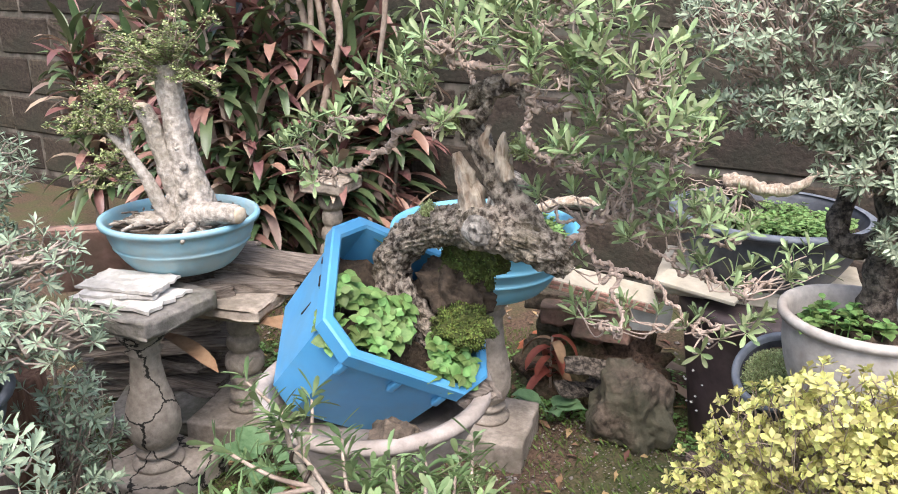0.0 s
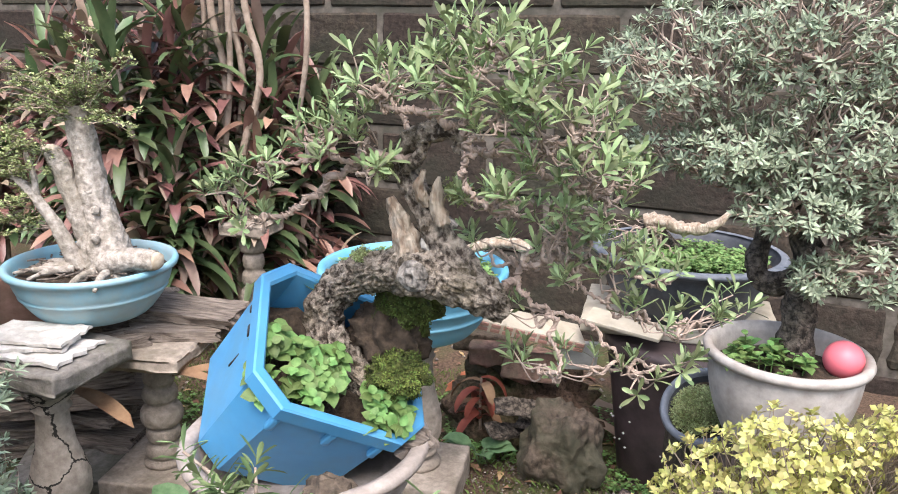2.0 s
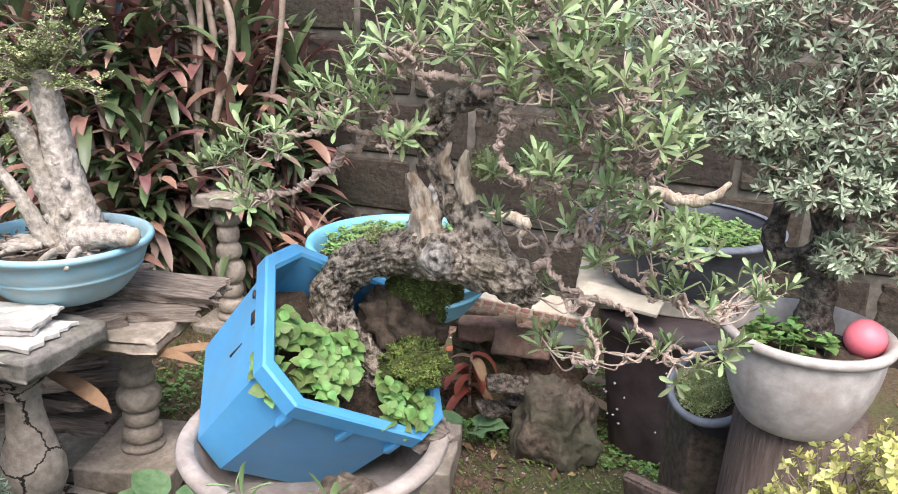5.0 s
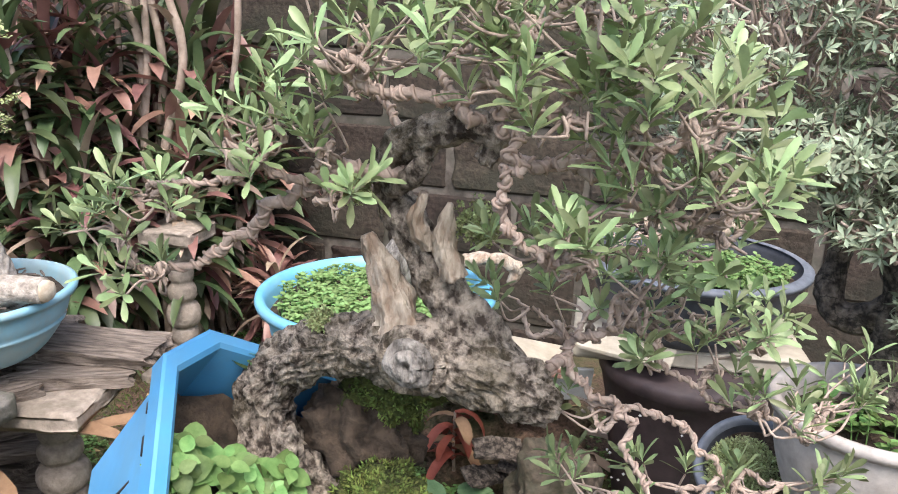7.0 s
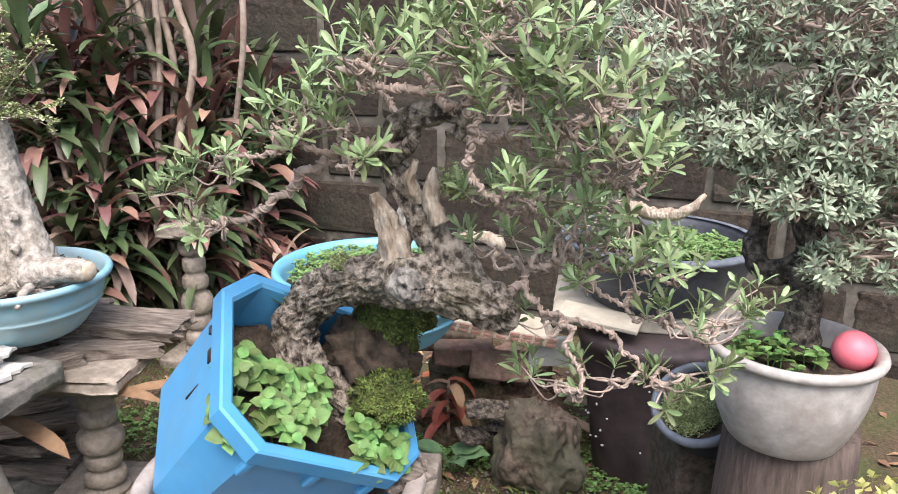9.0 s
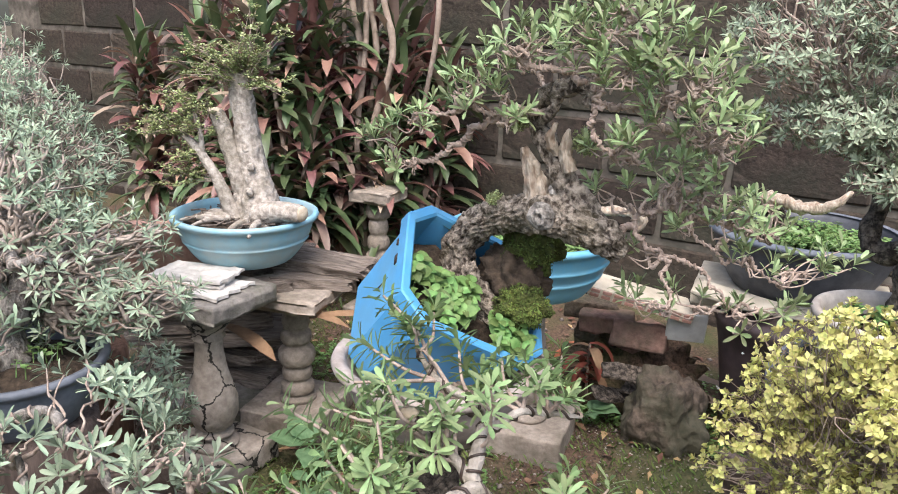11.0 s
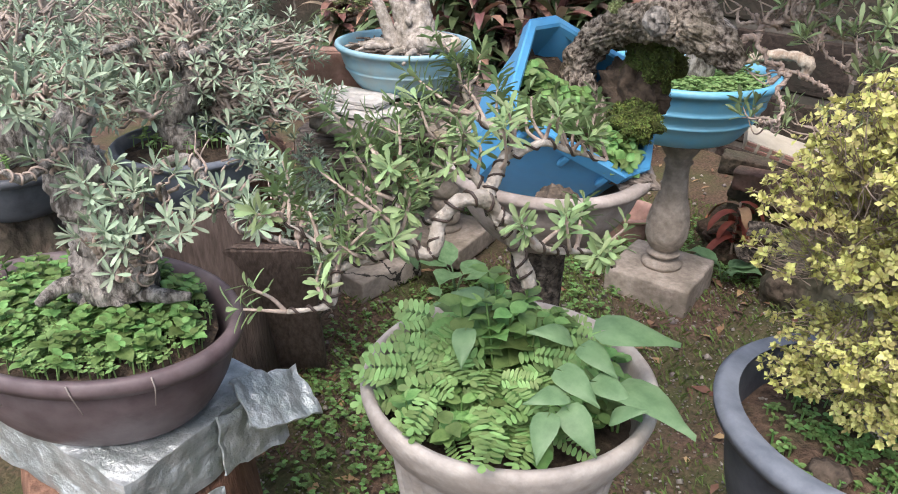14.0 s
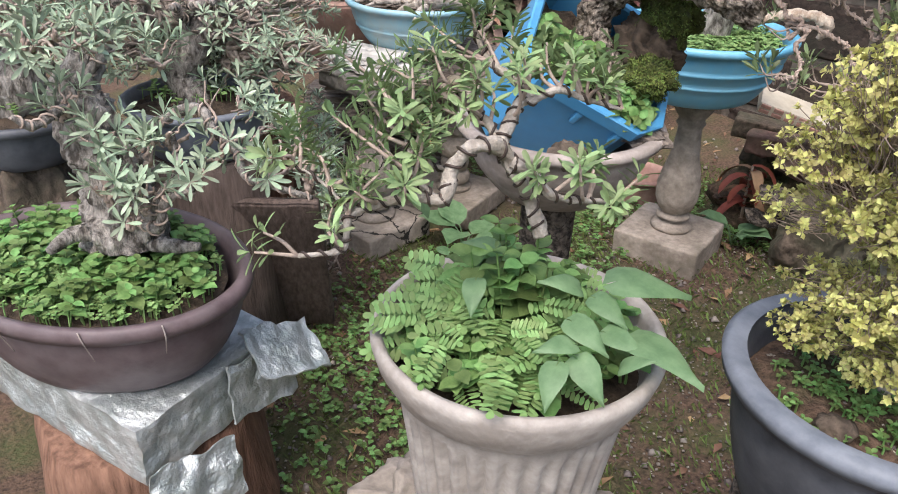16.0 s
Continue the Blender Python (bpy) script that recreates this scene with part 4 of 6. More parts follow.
def herb(parent, spots, size, mat, r, pairs=3, height=0.04, label="", name="weed"):
    """Upright weeds with opposite pairs of round leaves."""
    g, st = Geo(), Geo()
    for p, up in spots:
        p, up = Vector(p), Vector(up).normalized()
        h = height * r.uniform(0.6, 1.2)
        lean = (up + in_ball(r) * 0.35).normalized()
        tip = p + lean * h
        tube(st, [p - up * 0.01, p.lerp(tip, 0.5), tip], [0.0016, 0.001], 4, 2, cap=False)
        a0 = r.random() * 3.14
        e1 = lean.orthogonal().normalized()
        e2 = lean.cross(e1)
        for k in range(pairs):
            q = p.lerp(tip, 0.35 + 0.65 * (k + 1) / pairs)
            sz = size * (1.1 - 0.25 * k) * r.uniform(0.75, 1.15)
            for sgn in (0, math.pi):
                a = a0 + k * 1.57 + sgn
                d = (e1 * math.cos(a) + e2 * math.sin(a)) + lean * r.uniform(0.1, 0.55)
                round_leaf(g, q, d, lean, sz, r)
    ob = tagged(part(name, g, mat, parent, label), kind="stuff")
    tagged(part("weed_stem_mass", st, mat, parent), kind="stuff")
    return ob


r5 = random.Random(5)
spots = []
for _ in range(34):
    a, b = r5.uniform(-0.005, 0.1), r5.uniform(-0.11, 0.015)
    spots.append((FR @ Vector((a, b, -0.05)), Vector((0.35, -0.3, 0.9)) + in_ball(r5) * 0.5))
for _ in range(16):
    a, b = r5.uniform(0.07, 0.115), r5.uniform(0.04, 0.13)
    spots.append((FR @ Vector((a, b, -0.03)), Vector((0.4, -0.3, 0.8)) + in_ball(r5) * 0.5))
spots.append((FR @ Vector((-0.1, -0.03, -0.04)), Vector((0, 0, 1))))
herb(mainb, spots, 0.03, "mint", r5, 3, 0.045, "bright green round weed leaves")
holder = thing("round_pot", (0.885, 1.953, 0.7), "wide grey-brown clay bowl holding a tilted blue box", "pot")
part("bowl", lathe(pot_shell(0.175, 0.14, 0.1, 0.012, 0.01, 0.02, (), 0.016), 56, Matrix.Translation((0.885, 1.953, 0.7))), "pot_grey", holder)
part("rim", lathe([(0.176, 0.124), (0.19, 0.126), (0.193, 0.134), (0.189, 0.1425), (0.178, 0.1445), (0.168, 0.141), (0.167, 0.13)], 64, Matrix.Translation((0.885, 1.953, 0.7)), wobble=0.012), "pot_grey", holder, "pale pinkish worn rim")
solid("stone_chip", lump((0.99, 1.85, 0.825), (0.04, 0.03, 0.03), 0.35, 2.2, 3), "rock", "grey stone chip wedged in a clay bowl", "stone", smooth=False)
solid("stone_chip", lump((1.02, 2.02, 0.835), (0.05, 0.04, 0.02), 0.35, 2.2, 3, seed=5), "wood", "flat brown chip wedged in a clay bowl", "stone", smooth=False)
solid("tree_stump", lathe([(0, 0.0), (0.075, 0), (0.06, 0.15), (0.05, 0.4), (0.055, 0.64), (0.075, 0.655), (0.075, 0.665), (0, 0.665)], 32, Matrix.Translation((0.865, 1.97, 0.035)), wobble=0.1), "bark_dark",
      "slim dark weathered stump carrying a clay bowl", "stump")


# ---- second blue basin with a mossy bonsai base, on the baluster ----
moss_b = thing("mossy_bonsai", (0.645, 2.85, 0.66), "bonsai root base with moss in a bright blue basin", "bonsai", "bonsai trees")
part("basin", lathe(pot_shell(0.245, 0.18, 0.17, 0.014, 0.008, 0.016, (0.35, 0.6), 0.022), 56, Matrix.Translation((0.63, 2.85, 0.66))), "basin_bright", moss_b, "bright blue plastic basin")
part("soil", disc((0.63, 2.85, 0.8), 0.23, 0.025), "pot_soil", moss_b)
r6 = random.Random(6)
herb(moss_b, [((0.63 + 0.225 * v.x, 2.85 + 0.225 * v.y, 0.815), (0, 0, 1)) for v in (in_ball(r6) for _ in range(1100))], 0.014, "fern", r6, 2, 0.016, "low bright green weeds", "weed_mat")
g = Geo()
tube(g, [(0.66, 2.86, 0.8), (0.68, 2.85, 0.9), (0.72, 2.86, 0.98)], [0.05, 0.04, 0.034], 16, 7, 0.2, 20)
part("trunk", g, "bark_grey", moss_b)
g = Geo()
tube(g, [(0.72, 2.95, 0.86), (0.79, 2.99, 0.885), (0.86, 3.0, 0.895), (0.905, 3.0, 0.88), (0.89, 3.0, 0.84)], [0.012, 0.016, 0.014, 0.017, 0.008], 16, 8, 0.5, 50)
part("root", g, "deadwood", moss_b, "bleached orange-white driftwood root")
solid("terracotta_pot", lathe(pot_shell(0.1, 0.13, 0.07, 0.01, 0.008), 36, pose(0.28, 3.25, 0.05)), "terracotta", "small empty terracotta pot on the soil", "pot")

# ---- dark pot with a deadwood bonsai ----
dead = thing("deadwood_bonsai", (1.28, 3.53, 0.6), "low bonsai with bleached deadwood in a wide black pot", "bonsai", "bonsai trees")
part("pot", lathe(pot_shell(0.285, 0.2, 0.2, 0.012, 0.01, 0.015, (), 0.02), 56, Matrix.Translation((1.28, 3.53, 0.6))), "pot_black", dead, "wide black plastic pot with grey rim")
part("rim", lathe([(0.286, 0.186), (0.303, 0.188), (0.304, 0.198), (0.29, 0.206), (0.276, 0.203)], 56, Matrix.Translation((1.28, 3.53, 0.6))), "rim_black", dead)
part("soil", disc((1.28, 3.53, 0.755), 0.27, 0.03), "pot_soil", dead)
g = Geo()
tube(g, [(1.15, 3.46, 0.89), (1.2, 3.45, 0.9), (1.27, 3.44, 0.885), (1.35, 3.45, 0.9), (1.4, 3.47, 0.95)], [0.024, 0.022, 0.019, 0.015, 0.006], 18, 8, 0.5, 50)
part("deadwood", g, "deadwood", dead, "bleached white deadwood limb")
g = Geo()
tube(g, [(1.28, 3.5, 0.77), (1.2, 3.5, 0.83), (1.15, 3.47, 0.89)], [0.035, 0.03, 0.028], 12, 6, 0.25, 20)
part("trunk", g, "bark_dark", dead)
r8 = random.Random(8)
herb(dead, [((1.34 + 0.19 * v.x, 3.44 + 0.17 * v.y, 0.785), (0, 0, 1)) for v in (in_ball(r8) for _ in range(420))], 0.017, "fern", r8, 2, 0.03, "bright green low weeds", "weed_mat")
crown(dead, [((1.12, 3.4, 0.86), (0.13, 0.1, 0.05), 2, (1.2, 3.45, 0.88)), ((1.2, 3.35, 0.78), (0.12, 0.08, 0.05), 2, (1.2, 3.45, 0.86))],
      "leaf_soft", 0.034, 0.009, 30, random.Random(4), 8, False, 0.002, label="grey-green leaf tufts")
solid("stone_slab", box(0.6, 0.36, 0.05, pose(1.27, 3.52, 0.573, 0, 0, 8), 0.008, 2, 0.004, 7), "tile", "pale stone slab under a black pot", "slab")

# ---- white pot, silver bonsai and pink ball ----
silver = thing("silver_bonsai", (1.572, 2.59, 0.68), "large silver-leaved bonsai in a round white pot", "bonsai", "bonsai trees")
part("pot", lathe(pot_shell(0.143, 0.19, 0.1, 0.01, 0.01, 0.014, (), 0.02), 56, Matrix.Translation((1.567, 2.59, 0.683))), "pot_white", silver, "round white pot with thick lip")
part("soil", disc((1.567, 2.59, 0.825), 0.13, 0.02), "pot_soil", silver)
g = Geo()
tube(g, [(1.585, 2.64, 0.82), (1.58, 2.65, 0.93), (1.585, 2.66, 1.03), (1.56, 2.68, 1.12), (1.55, 2.7, 1.2), (1.58, 2.72, 1.32), (1.53, 2.72, 1.42)], [0.036, 0.032, 0.03, 0.024, 0.02, 0.014, 0.008], 16, 7, 0.3, 26)
tube(g, [(1.575, 2.66, 1.0), (1.52, 2.68, 0.97), (1.49, 2.7, 1.0), (1.5, 2.72, 1.08), (1.46, 2.72, 1.16), (1.36, 2.7, 1.2)], [0.022, 0.024, 0.022, 0.018, 0.014, 0.008], 14, 7, 0.3, 30)
part("trunk", g, "bark_dark", silver, "dark twisted furrowed trunk")
SP = [((1.32, 2.66, 1.4), (0.17, 0.16, 0.12), 5, (1.4, 2.7, 1.25)), ((1.55, 2.68, 1.47), (0.2, 0.18, 0.13), 6, (1.54, 2.72, 1.38)), ((1.78, 2.7, 1.42), (0.18, 0.18, 0.14), 5, (1.58, 2.72, 1.3)),
      ((1.62, 2.62, 1.27), (0.17, 0.14, 0.1), 5, (1.56, 2.7, 1.2)), ((1.42, 2.62, 1.24), (0.13, 0.1, 0.07), 4, (1.46, 2.72, 1.16)), ((1.78, 2.66, 1.2), (0.15, 0.14, 0.12), 4, (1.56, 2.7, 1.15)),
      ((1.55, 2.56, 1.15), (0.11, 0.08, 0.05), 3, (1.56, 2.68, 1.12)), ((1.72, 2.6, 1.05), (0.1, 0.1, 0.07), 2, (1.58, 2.66, 1.05)), ((1.6, 2.55, 1.03), (0.045, 0.04, 0.035), 1, (1.585, 2.64, 1.0)),
      ((1.9, 2.75, 1.32), (0.15, 0.16, 0.17), 3, (1.6, 2.72, 1.25)), ((1.28, 2.7, 1.22), (0.08, 0.08, 0.05), 1, (1.36, 2.7, 1.2)),
      ((1.84, 2.66, 1.06), (0.11, 0.12, 0.09), 2.5, (1.6, 2.68, 1.1)), ((1.98, 2.75, 1.12), (0.12, 0.14, 0.14), 2.5, (1.65, 2.72, 1.2))]
crown(silver, SP, "leaf_silver", 0.022, 0.0062, 2250, random.Random(21), 9, False, 0.0026, limbs=12, label="dense silvery grey-green narrow leaves", up=0.6)
herb(silver, [((1.53 + 0.08 * v.x, 2.56 + 0.09 * v.y, 0.83), (0, 0, 1)) for v in (in_ball(r8) for _ in range(26))], 0.026, "mint", r8, 3, 0.045, "green weeds in the pot")
solid("ball", lathe([(0.037 * math.sin(math.pi * i / 20), -0.037 * math.cos(math.pi * i / 20)) for i in range(21)], 32, Matrix.Translation((1.668, 2.6, 0.862))), "ball",
      "pink plastic ball resting in a white pot", "ball")
solid("tree_stump", lathe([(0, 0.0), (0.17, 0), (0.14, 0.2), (0.125, 0.6), (0.12, 0.645), (0, 0.645)], 32, Matrix.Translation((1.59, 2.64, 0.04)), wobble=0.1), "wood_dark", "dark stump carrying a white pot", "stump")

# small moss pot, dark panel, rock, plates
small = thing("moss_pot", (1.41, 2.83, 0.5), "tilted black pot with blue-grey rim and bright moss", "pot")
SM = pose(1.46, 2.86, 0.5, 34, -16, 0) @ Matrix.Diagonal((0.92, 0.92, 1, 1))
part("pot", lathe(pot_shell(0.1, 0.17, 0.07, 0.008, 0.008), 44, SM), "pot_black", small)
part("rim", lathe([(0.1, 0.152), (0.111, 0.152), (0.114, 0.164), (0.107, 0.175), (0.096, 0.172), (0.093, 0.15)], 44, SM), "rim_black", small, "blue-grey rim")
part("soil", disc((0, 0, 0), 0.094, 0.012, m=SM @ Matrix.Translation((0, 0, 0.14))), "pot_soil", small)
g = Geo()
rm = random.Random(207)
for _ in range(1500):
    v = in_ball(rm)
    q = SM @ Vector((-0.02 + 0.07 * v.x, -0.005 + 0.075 * v.y, 0.15 + 0.025 * (1 - v.x * v.x - v.y * v.y)))
    rosette(g, q, Vector((rm.uniform(-0.5, 0.3), rm.uniform(-0.7, 0.2), 1)), 4, 0.009, 0.0035, rm, False, (20, 70))
tagged(part("moss", g, "leaf_tiny", small, "bright green moss"), kind="stuff")
solid("concrete_block", box(0.2, 0.2, 0.49, pose(1.45, 2.88, 0.265, 0, 0, 20), 0.01, 2, 0.004, 31), "rock", "grey concrete block under a tilted black pot", "block", group="concrete blocks")
drum = thing("plastic_drum", (1.3, 3.44, 0.0), "dark brown tapered plastic drum under a pale slab", "drum")
part("shell", lathe([(0, 0.0), (0.16, 0.0), (0.165, 0.01), (0.19, 0.2), (0.222, 0.42), (0.238, 0.5), (0.243, 0.503), (0.245, 0.53), (0.238, 0.545), (0, 0.547)], 56, Matrix.Translation((1.3, 3.44, 0.0)), wobble=0.02), "panel", drum)
g = Geo()
for _ in range(26):
    a = rm.uniform(3.4, 6.0)
    z = rm.uniform(0.12, 0.48)
    rr = 0.163 + 0.15 * z + 0.003
    q = Vector((1.3 + rr * math.cos(a), 3.44 + rr * math.sin(a), z))
    g.add([q + Vector((x, 0, y)) * rm.uniform(0.003, 0.006) + Vector((0, yy, 0)) for x, y, yy in ((1, 0, 0), (0, 1, 0), (-1, 0, 0), (0, -1, 0), (0, 0, -0.003))], [(0, 1, 4), (1, 2, 4), (2, 3, 4), (3, 0, 4)])
tagged(part("lime_specks", g, "pale_panel", drum, "white lime specks"), kind="stuff")
solid("dark_panel", box(0.26, 0.03, 0.3, pose(1.4, 2.7, 0.27, 24, 0, -20), 0.008, 2, 0.003, 9), "wood_dark", "grey-brown plate leaning on a stump", "panel")
solid("boulder", lump((1.0, 3.16, 0.19), (0.13, 0.12, 0.165), 0.3, 1.8, 6, seed=2), "rock", "rounded brown boulder on the soil", "boulder")

# tile and brick rubble
solid("soil_mound", lump((0.76, 3.5, 0.05), (0.27, 0.22, 0.27), 0.35, 4.5, 5, seed=21), "soil", "low heap of soil under brick rubble", "soil")
tl = thing("tile_strip", (0.8, 3.25, 0.52), "cream tile strip with red checker edge on rubble", "tile")
TM = pose(0.83, 3.3, 0.535, 8, 14, 28)
part("strip", box(0.36, 0.13, 0.035, TM, 0.003), "tile", tl, smooth=False)
for i in range(9):
    for j in range(2):
        part("chip", box(0.03, 0.006, 0.011, TM @ pose(-0.16 + i * 0.04, -0.067, -0.008 + j * 0.017), 0.001, 1), "tile_red", tl, smooth=False)
for k, (x, y, z, a, b, c, mt, lab) in enumerate((
        (0.7, 3.38, 0.36, 4, 0, 15, "brick", "mossy old brick in a rubble heap"),
        (0.62, 3.42, 0.38, 0, 4, 22, "rock", "dark mossy brick in a rubble heap"), (0.83, 3.36, 0.34, 70, 0, 10, "brick", "upright red brick in a rubble heap"),
                (0.8, 3.46, 0.3, 3, 0, 70, "brick", "broken red brick in a rubble heap"), (0.66, 3.46, 0.28, 0, 6, 10, "rock", "dark mossy brick in a rubble heap"))):
    solid("brick", box(0.19, 0.095, 0.07, pose(x, y, z + 0.03, a, b, c), 0.006, 1, 0.006, k), mt, lab, "brick", group="rubble bricks")
solid("white_tile", box(0.13, 0.012, 0.12, pose(0.985, 3.36, 0.44, 20, 0, 20), 0.003), "pale_panel", "pale square tile leaning on rubble", "tile", smooth=False)
solid("white_tile", box(0.24, 0.1, 0.012, pose(1.14, 3.28, 0.605, 6, 4, -6), 0.003), "tile", "pale flat tile lying over a dark panel", "tile", smooth=False)

# ---- cordylines and vines by the wall ----
def strap(g, p, d, length, width, droop, twist=0.0):
    """A long arching leaf with a folded middle."""
    d = d.normalized()
    side = d.cross(Vector((0, 0, 1)))
    side = side.normalized() if side.length > 1e-3 else Vector((1, 0, 0))
    q, n = Vector(p), 7
    vs, fs = [], []
    for i in range(n):
        t = i / (n - 1)
        wd = width * 0.5 * (0.25 + 1.9 * t * (1 - t) ** 0.8 + 0.25 * (1 - t)) if i < n - 1 else 0.001
        up = side.cross(d)
        vs += [q + side * wd + up * wd * 0.35, q, q - side * wd + up * wd * 0.35]
        q = q + d * length / (n - 1)
        d = (d + Vector((0, 0, -droop / n))).normalized()
        side = (side + up * twist / n).normalized()
    for i in range(n - 1):
        a = i * 3
        fs += [(a, a + 1, a + 4, a + 3), (a + 1, a + 2, a + 5, a + 4)]
    g.add(vs, fs)


rq = random.Random(141)
red = thing("red_plant", (0.68, 3.3, 0.08), "withered red-leaved plant drooping before brick rubble", "plant", "low plants")
g = Geo()
tube(g, [(0.68, 3.3, 0.05), (0.675, 3.29, 0.2), (0.68, 3.28, 0.33)], [0.006, 0.005, 0.004], 7, 5, 0.1, 40)
part("stem", g, "stem", red)
for k in range(15):
    a = k * 2.4 + rq.random()
    g = Geo()
    strap(g, Vector((0.68, 3.28, 0.33 - 0.011 * k)), Vector((math.cos(a), math.sin(a), rq.uniform(0.0, 0.6))), rq.uniform(0.1, 0.16), rq.uniform(0.025, 0.045), rq.uniform(2.0, 4.0), rq.uniform(-1, 1))
    part("leaf", g, rq.choice(("red_leaf", "red_leaf", "dry")), red)
for k, (x, y, z, a, b, c) in enumerate(((0.84, 3.18, 0.3, 24, 10, 30), (0.9, 3.22, 0.24, 30, -8, -12), (0.8, 3.2, 0.2, 18, 14, 60))):
    solid("broken_slate", box(0.14, 0.07, 0.012, pose(x, y, z, a, b, c), 0.003, 2, 0.012, 70 + k), "bark_dark", "dark broken slate piece leaning on rubble", "slate", group="broken slates")


def cordyline(loc, height, heads, r, mix_red=0.4, size=0.26):
    x, y, z = loc
    ob = thing("cordyline", loc, "tall cordyline with dark green and maroon strap leaves", "shrub", "cordylines")
    leaves = {"cordyline": Geo(), "cordyline_red": Geo(), "cordyline_pale": Geo()}
    for k in range(heads):
        h = height * r.uniform(0.35, 1.0)
        top = Vector((x + r.uniform(-0.12, 0.12), y + r.uniform(-0.1, 0.1), z + h))
        g = Geo()
        tube(g, [(x + r.uniform(-0.05, 0.05), y + r.uniform(-0.05, 0.05), z), Vector((x, y, z)).lerp(top, 0.5) + in_ball(r) * 0.04, top], [0.014, 0.011, 0.009], 8, 5, 0.1, 30)
        part("stem", g, "stem", ob)
        for i in range(r.randint(30, 42)):
            a = i * 2.4 + r.random()
            t = i / 36
            pos = top - Vector((0, 0, 0.5 * t * min(1, h)))
            tilt = 0.2 + 1.25 * t + r.uniform(-0.15, 0.15)
            d = Vector((math.cos(a) * math.sin(tilt), math.sin(a) * math.sin(tilt), math.cos(tilt)))
            u = r.random()
            key = "cordyline_pale" if u < 0.17 else ("cordyline_red" if u < 0.17 + mix_red else "cordyline")
            strap(leaves[key], pos, d, size * r.uniform(0.7, 1.15), size * 0.165 * r.uniform(0.8, 1.25), r.uniform(1.0, 2.8), r.uniform(-0.5, 0.5))
    for key, g in leaves.items():
        if g.v:
            part("leaves", g, key, ob, {"cordyline": "dark green strap leaves", "cordyline_red": "maroon strap leaves", "cordyline_pale": "faded brown-pink leaves"}[key])
    return ob


rc = random.Random(31)
for x, y, h, n in ((-0.98, 3.85, 1.05, 7), (-0.98, 3.55, 1.35, 7), (-0.6, 4.2, 1.3, 5), (-1.25, 3.6, 1.2, 6), (-0.95, 3.75, 1.5, 7), (-0.72, 3.9, 1.65, 6), (-1.15, 3.9, 1.7, 6), (-0.85, 4.1, 1.3, 5), (-1.4, 3.95, 1.5, 5), (-0.75, 4.15, 1.0, 4), (-1.7, 3.9, 1.4, 5), (-1.05, 3.55, 0.9, 4),
                   (-2.05, 4.0, 1.35, 5), (-2.5, 3.9, 1.2, 4)):
    cordyline((x, y, 0.0), h, n + 1, rc, 0.34, 0.31)
cordyline((-0.4, 4.1, 0.02), 0.5, 3, rc, 0.85, 0.24)
rv = random.Random(32)
for x0, x1, x2, y, r0 in ((-0.86, -0.8, -0.86, 3.84, 0.02), (-0.8, -0.72, -0.78, 3.88, 0.018), (-0.76, -0.74, -0.7, 3.8, 0.016), (-0.9, -0.86, -0.8, 3.9, 0.015), (-0.74, -0.62, -0.72, 3.84, 0.019), (-0.84, -0.68, -0.64, 3.92, 0.014),
                          (-0.94, -0.9, -0.92, 3.86, 0.014)):
    g = Geo()
    pts = [Vector((x0, y, 0.0)), Vector((x0 + 0.01, y, 0.4)), Vector((x0 * 0.6 + x1 * 0.4, y - 0.02, 0.85)), Vector((x1, y, 1.25)), Vector((x1 * 0.4 + x2 * 0.6, y, 1.6)), Vector((x2, y + 0.03, 2.4))]
    tube(g, [p + in_ball(rv) * 0.02 for p in pts], [r0, r0 * 0.9, r0 * 0.75], 10, 9, 0.14, 18)
    solid("vine_stem", g, "stem", "bare pale woody vine stem by the wall", "vine", group="vine stems")
g = Geo()
tube(g, [(-0.5, 3.95, 1.0), (-0.46, 3.92, 1.1), (-0.4, 3.9, 1.35), (-0.41, 3.92, 1.6), (-0.5, 3.95, 1.8), (-0.62, 3.95, 2.4)], [0.011, 0.013, 0.013], 10, 9, 0.12, 18)
solid("vine_stem", g, "stem", "bent bare vine stem hanging by the wall", "vine", group="vine stems")

# ---- front: fluted pot with wired bonsai ----
front = thing("wired_bonsai", (1.297, 1.395, 0.6), "wired bonsai with pale trunk in a fluted cream pot", "bonsai", "bonsai trees")
FP = Matrix.Translation((1.297, 1.395, 0.6))
prof = [(0, 0), (0.098, 0), (0.1, 0.004), (0.104, 0.03), (0.115, 0.12), (0.125, 0.19), (0.126, 0.2), (0.131, 0.204), (0.138, 0.212), (0.148, 0.232), (0.153, 0.25), (0.153, 0.257), (0.149, 0.262),
        (0.143, 0.261), (0.138, 0.25), (0.13, 0.22), (0.122, 0.18), (0, 0.17)]
fine = []
for a, b in zip(prof, prof[1:]):
    fine.append(a)
    if a[1] < 0.19 and b[1] > a[1] + 0.04:
        fine += [(a[0] + (b[0] - a[0]) * t, a[1] + (b[1] - a[1]) * t) for t in (0.25, 0.5, 0.75)]
fine.append(prof[-1])
part("pot", lathe(fine, 144, FP, flute=36, flute_depth=0.009, flute_span=(0.01, 0.188)), "pot_cream", front, "fluted cream pot with rounded lip")
part("soil", disc((1.297, 1.395, 0.815), 0.132, 0.015), "pot_soil", front)
